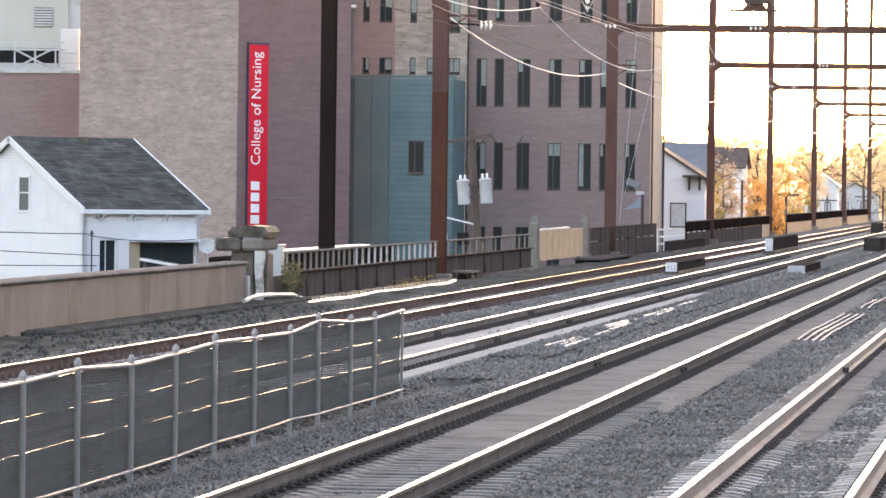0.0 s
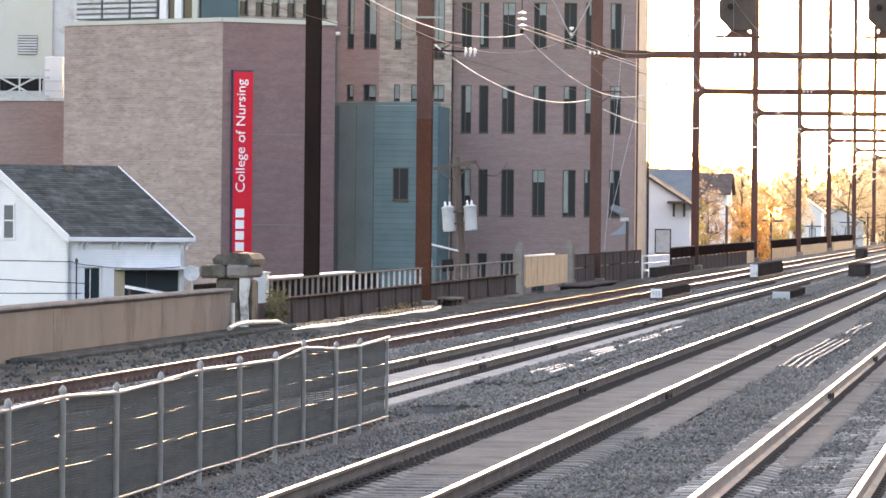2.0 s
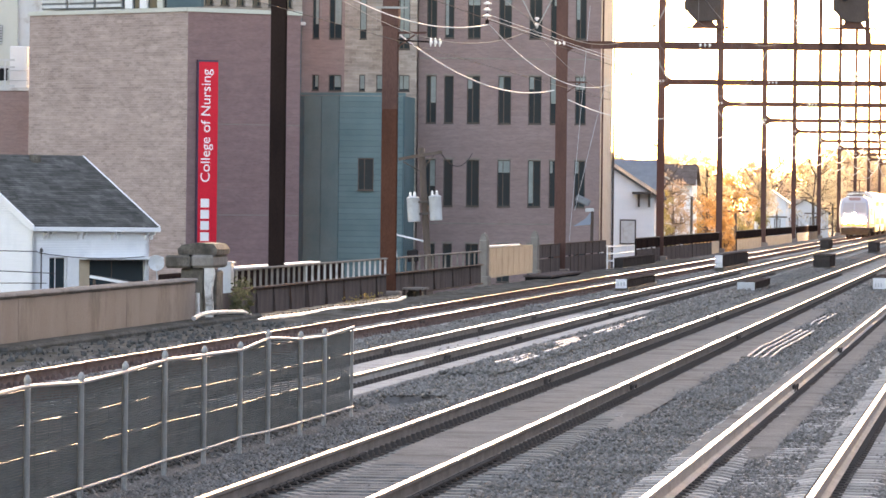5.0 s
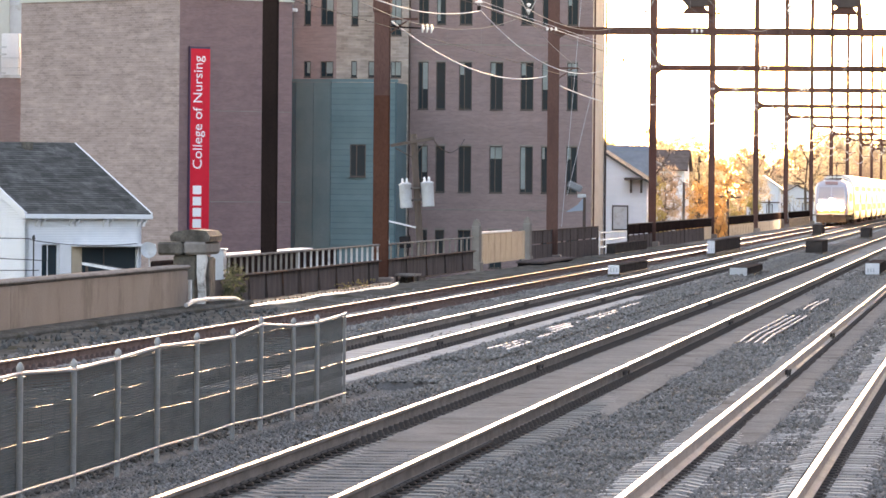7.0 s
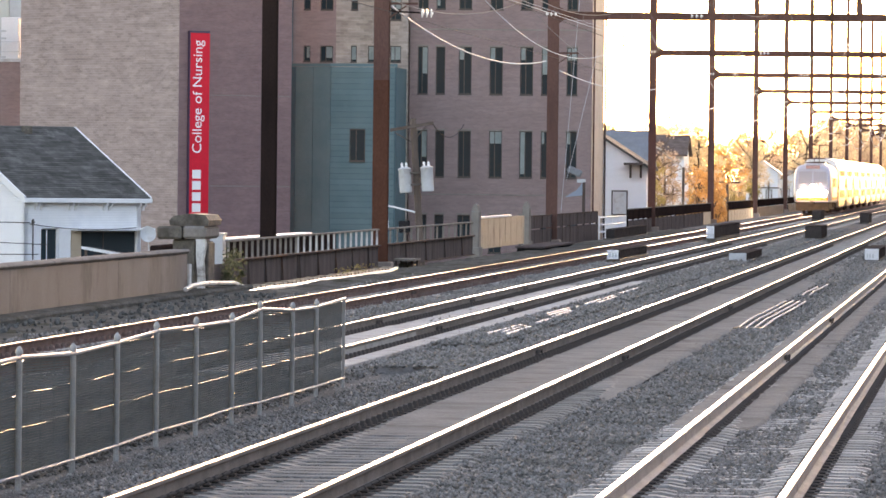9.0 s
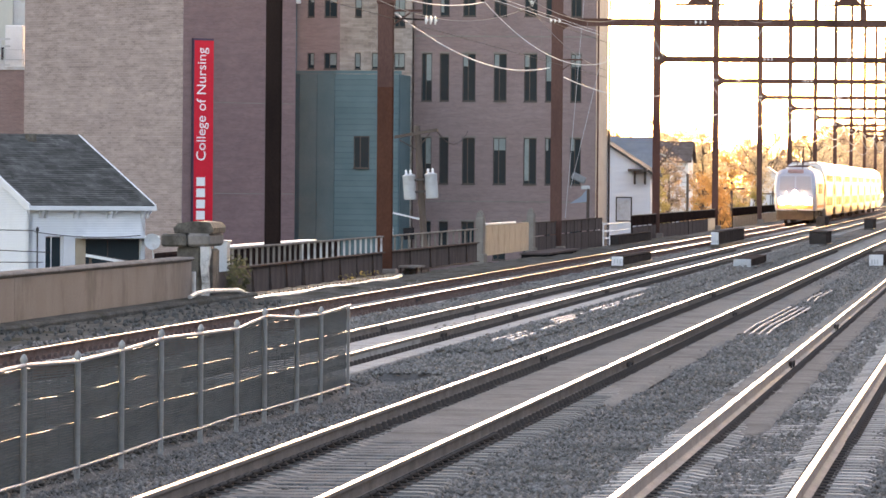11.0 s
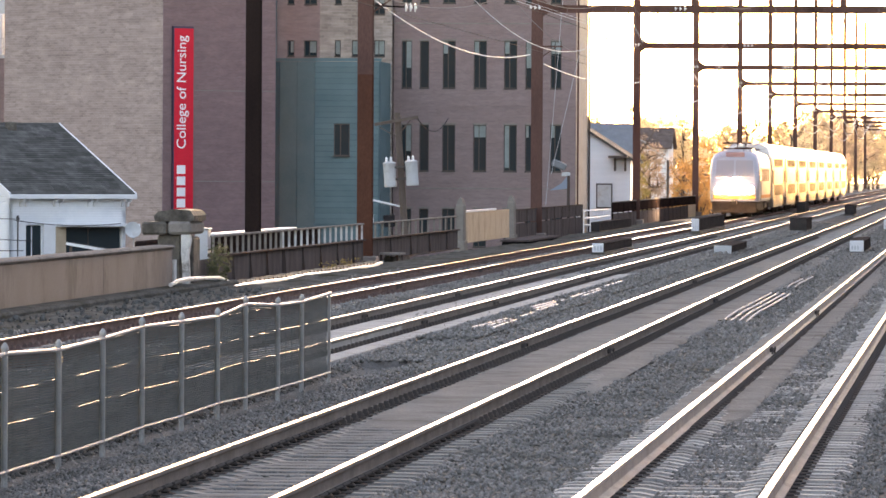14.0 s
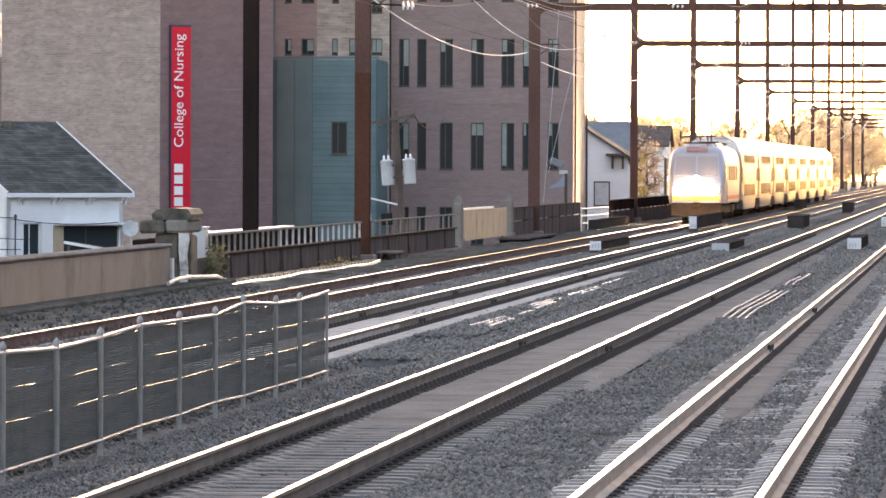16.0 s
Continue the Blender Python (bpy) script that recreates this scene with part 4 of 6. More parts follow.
# bridge girder with its railing
bridge = thing("bridge_railing", "dark brown plate girder with an open railing on top", "bridge railing", kind="structure")
for y0, y1, pitch, bal in ((146.0, 160.5, 1.15, M_COPING), (160.7, 181.6, 1.44, M_PEEL), (183.2, 214.6, 2.1, M_COPING)):
    part("web_plate", Shape().box(PX - 0.03, PX + 0.02, y0, y1, -0.13, 0.50), M_SCREEN, bridge, "rust-streaked girder plate")
    part("top_flange", Shape().box(PX - 0.14, PX + 0.12, y0, y1, 0.50, 0.545, 0.01), M_GIRDER, bridge)
    part("bottom_flange", Shape().box(PX - 0.14, PX + 0.12, y0, y1, -0.17, -0.13, 0.01), M_GIRDER, bridge)
    part("handrail", Shape().box(PX - 0.08, PX + 0.06, y0, y1, 0.985, 1.035, 0.012), M_COPING, bridge, "worn top handrail")
    k = int((y1 - y0) / pitch)
    for i in range(k + 1):
        y = y0 + 0.1 + (y1 - y0 - 0.2) * i / k
        part("baluster", Shape().box(PX - 0.035, PX + 0.02, y - 0.04, y + 0.04, 0.545, 0.985), bal, bridge, "pale peeling baluster" if bal is M_PEEL else "")
        if i % 3 == 0:
            part("stiffener", Shape().prism([(PX + 0.02, -0.13), (PX + 0.10, -0.13), (PX + 0.05, 0.5), (PX + 0.02, 0.5)], y - 0.02, y + 0.02), M_GIRDER, bridge)
part("end_plate", Shape().box(PX - 0.06, PX - 0.01, 141.25, 145.95, -0.45, 0.46), M_SCREEN, bridge, "grey-brown end plate")
barrier = thing("street_barrier", "white-capped street barrier with an added dark sheet behind the railing", "barrier", m=pose(-20.7, 0, 0))
# dark sheet added so the gaps between the balusters read black
part("wall", Shape().box(-0.15, 0.15, 146, 185, STREET, 0.88, 0.03), M_DARKSTEEL, barrier, "dark sheet added to blacken the railing gaps")
part("cap", Shape().box(-0.2, 0.2, 158.5, 178, 0.88, 0.94, 0.02), M_TRIM, barrier)
for i in range(37):
    y = 146.6 + i * 0.96
    solid("timber_stub", Shape().box(PX + 0.16, PX + 0.42, y, y + 0.66, -0.5, -0.14 + 0.02 * (i % 3 == 0), 0.02), M_BEIGE, "pale timber end at the girder foot", "timber", "timber ends along the girder")
weeds = thing("weeds", "thin yellow-green weeds along the girder foot", "weeds", kind="stuff", m=pose(PX + 0.35, 168, -0.2))
leaf_clump(weeds, "blades", [(0, k * 1.1, 0.12, 0.2) for k in range(9)], M_LEAF_GREEN, 14, 0.035, 8)
solid("hose_pipe", Shape().tube([(-18.42, 134.8, 0.02), (-18.40, 135.8, 0.09), (-18.40, 137.5, 0.11), (-18.40, 140.2, 0.08), (-18.36, 143.0, 0.04), (-18.30, 145.6, -0.17)], 0.052, 8), M_PIPE, "white plastic pipe lying by the parapet", "pipe", "white pipes", smooth=True)
solid("hose_pipe", Shape().tube([(-17.75, 141.2, -0.16)] + [(-17.80 + 0.05 * math.sin(i), 142.5 + i * 3.2, -0.155 + 0.015 * math.sin(i * 1.7)) for i in range(11)] + [(-18.0, 178.4, -0.13)], 0.065, 8), M_PIPE, "white plastic pipe lying along the bridge", "pipe", "white pipes", smooth=True)
trestle = thing("cable_stand", "small grey frame stand at the column foot", "stand", m=pose(PX + 0.55, 185.2, -0.25))
part("top", Shape().box(-0.3, 0.35, -1.0, 1.0, 0.28, 0.34), M_COPING, trestle)
for a in (-0.25, 0.25):
    for b in (-0.8, 0.8):
        part("leg", Shape().box(a - 0.03, a + 0.03, b - 0.05, b + 0.05, 0, 0.28), M_GIRDER, trestle)
for a in (-0.1, 0.15):
    part("drum", Shape().tube([(a, -0.5, 0.13), (a, 0.5, 0.13)], 0.11, 10), M_OLDSTONE, trestle)

# posts and screens further along
for y in (216.2, 239.6):
    gp = thing("gate_post", "grey concrete post with a pointed top", "post", "concrete posts", m=pose(PX, y, 0))
    part("shaft", Shape().box(-0.14, 0.14, -0.5, 0.5, -0.6, 1.42, 0.03), M_COPING, gp)
    part("point", Shape().prism([(-0.14, 1.42), (0.14, 1.42), (0.06, 1.62), (0.0, 1.68), (-0.08, 1.6)], -0.45, 0.45), M_COPING, gp)
    part("base", Shape().box(-0.2, 0.2, -0.6, 0.6, -0.6, 0.1, 0.03), M_COPING, gp)
scr = thing("beige_screen", "beige panel screen with a white top edge between posts", "screen")
part("sheet", Shape().box(PX - 0.04, PX + 0.02, 217.4, 238.2, 0.0, 1.12), M_BEIGE, scr)
part("top_edge", Shape().box(PX - 0.07, PX + 0.05, 217.2, 231.5, 1.12, 1.20, 0.01), M_TRIM, scr, "white top edge")
for i in range(8):
    part("seam", Shape().box(PX + 0.02, PX + 0.028, 218.5 + i * 2.6, 218.6 + i * 2.6, 0.02, 1.1), M_BEIGE, scr)
slab = thing("timber_deck", "low dark timber deck beside the rails", "deck", m=pose(PX + 0.9, 238, -0.25))
part("deck_top", Shape().box(-0.5, 0.6, -9, 8, 0.17, 0.25, 0.01), M_SCREEN, slab, "worn dark deck boards")
part("bearer", Shape().box(-0.45, 0.5, -8.8, 7.8, -0.1, 0.17), M_BLACK, slab, "dark bearers")
for y0, y1, low in ((241.0, 254.0, 0.5), (254.4, 282.0, 0.5), (305.5, 360.0, 0.48), (360.4, 397.0, 0.48), (420.0, 462.0, 0.45), (470.0, 528.0, 0.45), (540.0, 600.0, 0.45)):
    d = thing("parapet_screen", "dark brown steel screen above a grey-brown parapet", "screen", "dark parapet screens")
    part("upper_sheet", Shape().box(PX - 0.03, PX + 0.02, y0, y1, low + 0.05, 1.05), M_DARKSTEEL if y0 > 300 else M_SCREEN, d)
    part("top_edge", Shape().box(PX - 0.08, PX + 0.05, y0, y1, 1.05, 1.09), M_COPING if y0 > 300 else M_GIRDER, d)
    # past y = 400 beige lower panels stand for sunlight on the parapet
    part("lower_sheet", Shape().box(PX - 0.02, PX + 0.03, y0, y1 - (9 if y1 == 397.0 else 0), -0.45, low), M_BEIGE if y0 > 400 else M_SCREEN, d, "lower panel coloured pale as if sunlit" if y0 > 400 else "grey-brown lower panel")
    k = int((y1 - y0) / 4.5)
    for i in range(k + 1):
        y = y0 + (y1 - y0) * i / k
        part("upright", Shape().box(PX - 0.06, PX + 0.035, y - 0.06, y + 0.06, -0.45, 1.05), M_DARKSTEEL, d)
    if y0 == 360.4:
        # beige sheet painted in for a sunlit stretch
        part("pale_end_panel", Shape().box(PX - 0.01, PX + 0.04, 384, 396.5, -0.3, 0.5), M_BEIGE, d, "panel coloured beige to stand for a sunlit patch")
st = thing("stair_railing", "white pipe railing round a stair opening", "railing", m=pose(PX, 0, 0))
for y in (283.5, 288.0, 293.0, 298.0, 303.5):
    part("upright", Shape().tube([(0, y, -0.45), (0, y, 0.75)], 0.03, 6), M_TRIM, st)
for z in (0.05, 0.4, 0.75):
    part("rail", Shape().tube([(0, 283.5, z), (0, 303.5, z)], 0.025, 6), M_TRIM, st)
    part("rail", Shape().tube([(-1.0, 292, z), (0, 292, z)], 0.025, 6), M_TRIM, st)

# ---- line-side boxes ----
def lineside_box(x, y, z, w, ln, h, label, white_front=True):
    b = thing("lineside_box", label, "equipment box", "line-side boxes", m=pose(x, y, z))
    part("body", Shape().box(-w / 2, w / 2, 0, ln, 0, h, 0.02), M_BOX, b)
    part("lid", Shape().box(-w / 2 - 0.03, w / 2 + 0.03, -0.03, ln + 0.03, h, h + 0.03, 0.01), M_BOX, b)
    part("footing", Shape().box(-w / 2 - 0.04, w / 2 + 0.04, -0.02, ln + 0.05, -0.35, 0.0, 0.02), M_OLDSTONE, b)
    if white_front:
        part("front_plate", Shape().box(-w / 2 - 0.02, w / 2 - 0.02, -0.1, -0.035, -0.02, h + 0.02, 0.01), M_TRIM if x < -12.72 or x > -5 else M_TANK, b, "pale front plate")
        for k in range(3):
            part("marking", Shape().box(-w / 2 + 0.05 + 0.1 * k, -w / 2 + 0.1 + 0.1 * k, -0.106, -0.1, 0.06, 0.2), M_TANK, b)


lineside_box(-12.90, 201.0, -0.06, 0.38, 16.0, 0.27, "long low black box with a white end plate")
lineside_box(-8.9, 206.0, -0.14, 0.6, 13.0, 0.24, "long low black box with a pale end plate")
lineside_box(-12.78, 267.0, 0.02, 0.34, 26.0, 0.52, "black equipment box with a pale end plate")
lineside_box(-8.75, 285.0, -0.10, 0.8, 9.0, 0.55, "square black equipment box between tracks", False)
lineside_box(-4.45, 214.0, -0.15, 0.5, 12.0, 0.36, "low black box with a white end plate")
lineside_box(-12.7, 420.0, -0.10, 0.6, 9.0, 0.6, "black equipment box between tracks", False)
lineside_box(-8.7, 392.0, -0.10, 0.6, 9.0, 0.6, "black equipment box between tracks", False)
lineside_box(-17.75, 274.0, -0.12, 0.40, 25.0, 0.40, "long dark equipment box beside the stair railing", False)
lineside_box(-4.6, 300.0, -0.15, 0.6, 9.0, 0.45, "low black box with a white end plate")

# ---- buildings ----
def pierced_wall(parent, name, m, width, z0, z1, holes, material, thick=0.4, label=""):
    """A wall along local x with real openings, its outside at local y = 0."""
    xs = sorted({0.0, width, *[h[0] for h in holes], *[h[1] for h in holes]})
    zs = sorted({z0, z1, *[h[2] for h in holes], *[h[3] for h in holes]})
    s = Shape()
    inside = lambda x, z: any(h[0] < x < h[1] and h[2] < z < h[3] for h in holes)
    for i in range(len(xs) - 1):
        for j in range(len(zs) - 1):
            a, b, c, d = xs[i], xs[i + 1], zs[j], zs[j + 1]
            if not inside((a + b) / 2, (c + d) / 2):
                s.add([(a, 0, c), (b, 0, c), (b, 0, d), (a, 0, d)], [(0, 1, 2, 3)])
                s.add([(a, thick, c), (b, thick, c), (b, thick, d), (a, thick, d)], [(3, 2, 1, 0)])
    for a, b, c, d in list(holes) + [(0.0, width, z0, z1)]:
        s.add([(a, 0, c), (b, 0, c), (b, 0, d), (a, 0, d), (a, thick, c), (b, thick, c), (b, thick, d), (a, thick, d)], [(0, 1, 5, 4), (1, 2, 6, 5), (2, 3, 7, 6), (3, 0, 4, 7)])
    return part(name, s.mesh(name, material, weld=True), material, parent, label, m)


def window_unit(parent, m, a, b, c, d, blind=0.0, side=0, frame_mat=None, label=""):
    """A window set into an opening: a frame, glass, and a blind part drawn down."""
    fm = frame_mat or M_FRAME
    t = 0.045
    s = Shape().box(a, b, 0.12, 0.18, c, c + t).box(a, b, 0.12, 0.18, d - t, d).box(a, a + t, 0.12, 0.18, c + t, d - t).box(b - t, b, 0.12, 0.18, c + t, d - t)
    if b - a > 0.5:
        x = a + (b - a) * 0.42
        s.box(x - 0.02, x + 0.02, 0.125, 0.175, c + t, d - t)
    w = part("window", s, fm, parent, label, m)
    part("pane", Shape().box(a + t, b - t, 0.145, 0.155, c + t, d - t), M_GLASS, w, "dark reflecting glass")
    part("sill", Shape().box(a - 0.02, b + 0.02, -0.04, 0.12, c - 0.05, c), M_FRAMELT if frame_mat else M_FRAME, w)
    if blind:
        x0, x1 = (a + t, b - t) if side == 0 else ((a + (b - a) * 0.45, b - t) if side > 0 else (a + t, a + (b - a) * 0.4))
        part("blind", Shape().box(x0, x1, 0.132, 0.142, d - t - (d - c) * blind, d - t), M_BLIND, w, "pale green-grey blind")
    return w


def along(p, q):
    """The frame of a wall from p to q, with the outside on its right-hand side when walking from p."""
    return pose(p[0], p[1], 0, 0, 0, math.degrees(math.atan2(q[1] - p[1], q[0] - p[0]))), math.hypot(q[0] - p[0], q[1] - p[1])


BASE = STREET - 0.3
main = thing("brick_building", "plum-brown brick building with rows of tall narrow windows", "building")
COLS = [(0.40, 0.93), (1.32, 1.80), (2.48, 3.14), (4.06, 4.72), (5.60, 6.26), (6.68, 7.10), (7.95, 8.50)]
ROWS = [(-3.2, -1.2), (-1.5 + 0.3, 0.72), (2.62, 4.97), (6.81, 9.21), (11.10, 13.40)]
rnd = random.Random(5)
m, w = along((-29.68, 300.0), (-20.45, 300.0))
holes = [(a, b, c, d) for a, b in COLS for c, d in ROWS[1:]]
pierced_wall(main, "front_wall", m, w, BASE, 17.0, holes, M_BRICK_D)
for j, (a, b, c, d) in enumerate(holes):
    window_unit(main, m, a, b, c, d, rnd.choice([0, 0.25, 0.55, 0.9]) if c > 2 else 0.0, rnd.choice([-1, 0, 1]))
    part("lintel", Shape().box(a - 0.04, b + 0.04, -0.015, 0.1, d, d + 0.07), M_COPING, main, m=m)
for z, hh in ((1.72, 0.05), (10.05, 0.06), (5.9, 0.03)):
    part("string_course", Shape().box(0.0, w, -0.03, 0.01, z, z + hh), M_BRICK_D if z == 5.9 else M_COPING, main, "thin pale string course", m=m)
m2, w2 = along((-20.45, 300.41), (-20.45, 309.5))
pierced_wall(main, "side_wall", m2, w2, BASE, 17.0, [], M_CREAM, label="cream stucco side wall")
part("corner_pipe", Shape().tube([(-20.37, 300.6, BASE), (-20.37, 300.6, 17)], 0.05, 6), M_RUST, main, "brown downpipe")
part("corner_pipe", Shape().tube([(-20.36, 309.2, BASE), (-20.36, 309.2, 17)], 0.06, 6), M_GIRDER, main, "brown downpipe")
for p, q in (((-20.45, 309.5), (-29.68, 309.5)), ((-29.68, 309.5), (-29.68, 300.4))):
    mm, ww = along(p, q)
    pierced_wall(main, "back_wall", mm, ww, BASE, 17.0, [], M_BRICK_D)
part("roof", Shape().box(-29.7, -20.4, 299.95, 309.6, 17.0, 17.3), M_ROOF, main)
part("interior_floor", Shape().box(-29.2, -20.9, 300.45, 309.1, 9.8, 10.1), M_ROOF, main)
part("interior_floor", Shape().box(-29.2, -20.9, 300.45, 309.1, 5.6, 5.9), M_ROOF, main)
part("interior_floor", Shape().box(-29.2, -20.9, 300.45, 309.1, 1.4, 1.7), M_ROOF, main)

mid = thing("stair_tower", "mottled light and brown brick tower behind teal siding", "building")
m, w = along((-36.3, 299.2), (-33.35, 299.2))
h1 = [(1.30, 1.65, 8.38, 9.18), (2.15, 2.80, 8.38, 9.18), (1.30, 1.65, 11.0, 13.6), (2.15, 2.80, 11.0, 13.6)]
pierced_wall(mid, "brown_wall", m, w, BASE, 17, h1, M_BRICK_D)
for h in h1:
    window_unit(mid, m, *h, 0.7, 1)
m, w = along((-33.35, 299.2), (-29.7, 299.2))
h2 = [(0.75, 1.05, 8.38, 9.2), (1.62, 1.95, 8.38, 9.2), (2.75, 3.3, 8.38, 9.2), (0.75, 1.1, 11.0, 13.6), (2.75, 3.3, 10.5, 13.6)]
pierced_wall(mid, "light_wall", m, w, BASE, 17, h2, M_BRICK_C, label="mottled pale brick")
for h in h2:
    window_unit(mid, m, *h, 0.8, 0)
part("core", Shape().box(-36.25, -29.75, 300.0, 309, BASE, 16.9), M_BRICK_D, mid)
part("roof", Shape().box(-36.3, -29.7, 299.2, 309.1, 17.0, 17.2), M_ROOF, mid)
part("pale_pilaster", Shape().box(-36.0, -35.55, 298.9, 299.19, 8.1, 17), M_TEALDARK, mid, "grey-teal corner strip")
part("junction_lamp", Shape().box(-35.95, -35.3, 298.5, 298.9, 11.65, 11.82, 0.03), M_TRIM, mid, "white wall lamp housing")

teal = thing("teal_bay", "teal metal-clad bay with horizontal siding", "building bay")
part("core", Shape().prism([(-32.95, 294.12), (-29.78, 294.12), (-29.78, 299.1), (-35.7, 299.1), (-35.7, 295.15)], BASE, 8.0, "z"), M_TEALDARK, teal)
TW = (-32.05, -31.26, 3.36, 4.95)
rows_n = 50
hgt = (8.05 - BASE) / rows_n
for i in range(rows_n):
    z = BASE + i * hgt
    runs = [(-33.0, -29.74)]
    if z + hgt > TW[2] and z < TW[3]:
        runs = [(-33.0, TW[0]), (TW[1], -29.74)]
    for a, b in runs:
        part("siding_board", Shape().box(a, b, 294.0, 294.12, z, z + hgt - 0.022), M_TEAL, teal)
mch, wch = along((-35.75, 295.0), (-33.0, 294.05))
# first panel takes the deeper teal: the corner's shade is in its colour
for i in range(3):
    part("corner_panel", Shape().box(wch * i / 3 + 0.01, wch * (i + 1) / 3 - 0.01, -0.05, 0.02, BASE, 8.03), M_TEALDARK if i < 1 else M_TEAL, teal, "flat teal corner panel, first one darkened for shade", m=mch)
part("cap_trim", Shape().box(-33.05, -29.70, 293.95, 294.2, 8.05, 8.2), M_TEAL, teal)
for k in range(3):
    part("side_panel", Shape().box(-29.775, -29.745, 294.14 + 1.65 * k, 295.77 + 1.65 * k, BASE, 8.03), M_TEAL, teal, "flat teal side panel")
part("cap_trim", Shape().box(0, wch, -0.08, 0.1, 8.04, 8.19), M_TEAL, teal, m=mch)
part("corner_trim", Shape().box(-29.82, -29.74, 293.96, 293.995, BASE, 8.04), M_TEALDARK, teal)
window_unit(teal, pose(0, 293.9, 0), TW[0], TW[1], TW[2], TW[3])

# corner tower that carries the banner
CA, CB, CD = (-39.4, 285.0), (-34.5, 290.0), (-48.55, 293.8)
CC = (CB[0] + CD[0] - CA[0], CB[1] + CD[1] - CA[1])
tower = thing("brick_tower", "windowless brick tower turned cornerwise with a red banner", "building")
TOP = 11.86
m, w = along(CA, CB)
pierced_wall(tower, "dark_wall", m @ Matrix.Translation((0.045, 0, 0)), w - 0.045, BASE, TOP, [], M_BRICK_B, 0.3, label="plum-brown brick wall with its shade put into the colour")
for z in (6.45, 2.05):
    part("control_joint", Shape().box(0.9, w, -0.012, 0.0, z, z + 0.035), M_COPING, tower, "pale joint line", m=m)
mb = m
m, w = along(CD, CA)
pierced_wall(tower, "light_wall", m, w, BASE, TOP, [], M_BRICK_A, 0.04, label="pale brown brick wall, the tower's lit side by colour")
for p, q in ((CB, CC), (CC, CD)):
    mm, ww = along(p, q)
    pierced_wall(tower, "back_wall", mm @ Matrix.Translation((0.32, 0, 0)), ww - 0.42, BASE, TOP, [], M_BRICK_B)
MIDX, MIDY = (CA[0] + CC[0]) / 2, (CA[1] + CC[1]) / 2
part("roof", Shape().prism([(MIDX + (p[0] - MIDX) * 0.95, MIDY + (p[1] - MIDY) * 0.95) for p in (CA, CB, CC, CD)], TOP - 0.3, TOP - 0.1, "z"), M_ROOF, tower)
for p, q in ((CA, CB), (CD, CA)):
    mm, ww = along(p, q)
    part("coping", Shape().box(-0.05, ww + 0.05, -0.08, 0.4, TOP, TOP + 0.2), M_BEIGEWALL, tower, "pale metal coping", m=mm)
mm, ww = along(CD, CA)
upper = thing("roof_storey", "set-back roof storey with louvres and windows", "roof storey")
part("core", Shape().prism([(CA[0], CA[1] + 3), (CB[0] - 0.8, CB[1] + 2.0), CC, (CD[0] + 0.6, CD[1] + 0.6)], TOP - 0.1, 15.5, "z"), M_BEIGEWALL, upper)
mu, wu = along((CD[0] + 0.5, CD[1] - 0.1), (CA[0] - 0.1, CA[1] + 1.4))
for i in range(3):
    a = 0.2 + i * 2.1
    lv = part("louvre", Shape().box(a, a + 1.9, -0.02, 0.1, TOP + 0.3, 14.5), M_SLATE, upper, "grey louvre", m=mu)
    for k in range(9):
        part("blade", Shape().box(a, a + 1.9, -0.1, -0.03, TOP + 0.35 + 0.26 * k, TOP + 0.5 + 0.26 * k), M_TANK, lv)
for a, b, mt in ((6.6, 7.1, M_TRIM), (7.7, 8.2, M_TRIM), (9.0, 9.4, M_BEIGEWALL), (9.7, 12.2, M_TEALDARK)):
    part("roof_panel", Shape().box(a, b, -0.12, 0.06, TOP + 0.25, 14.0), mt, upper, m=mu)
part("dark_gap", Shape().box(6.5, 9.6, 0.0, 0.1, TOP + 0.25, 14.0), M_GLASS, upper, m=mu)
mu2, wu2 = along((CA[0] + 0.1, CA[1] + 1.3), (CB[0] - 0.1, CB[1] + 1.3))
hw = [(0.7 + 1.0 * i, 1.25 + 1.0 * i, TOP + 0.4, 14.0) for i in range(6)]
pierced_wall(upper, "upper_wall", mu2, wu2, TOP - 0.1, 15.5, hw, M_BRICK_C)
for h in hw:
    window_unit(upper, mu2, *h, 0.6, 0)

# banner on the shaded wall
ban = thing("banner", "long red vertical banner with white lettering", "banner", m=mb)
part("cloth", Shape().box(0.62, 1.80, -0.14, -0.08, -0.3, 9.45), M_RED, ban)
part("side_edge", Shape().box(0.56, 0.62, -0.15, -0.02, -0.3, 9.5), M_PURPLE, ban, "dark edge of the banner frame")
part("top_edge", Shape().box(0.56, 1.80, -0.13, -0.02, 9.45, 9.55), M_PURPLE, ban)
for z in (0.5, 4.6, 9.2):
    part("fixing", Shape().box(0.9, 1.5, -0.08, 0.0, z, z + 0.1), M_FRAME, ban)


def lettering(text, size, x, z, length):
    cu = bpy.data.curves.new("letters", "FONT")
    cu.body, cu.size, cu.extrude = text, size, 0.004
    ob = new("letters", cu)
    bpy.context.view_layer.update()
    me = bpy.data.meshes.new_from_object(ob.evaluated_get(bpy.context.evaluated_depsgraph_get()))
    bpy.data.objects.remove(ob)
    co = np.array([v.co for v in me.vertices])
    k = length / (co[:, 0].max() - co[:, 0].min())
    me.transform(Matrix.Diagonal((k, 1, 1, 1)))
    me.materials.append(M_WHITE)
    # text runs up the banner
    o = new("lettering", me)
    o.parent = ban
    o.matrix_basis = Matrix.Translation((x, -0.146, z)) @ Matrix(((0, -1, 0, 0), (0, 0, -1, 0), (1, 0, 0, 0), (0, 0, 0, 1)))
    return tagged(o, "white lettering")


lettering("College of Nursing", 0.80, 1.33, 3.62, 5.45)
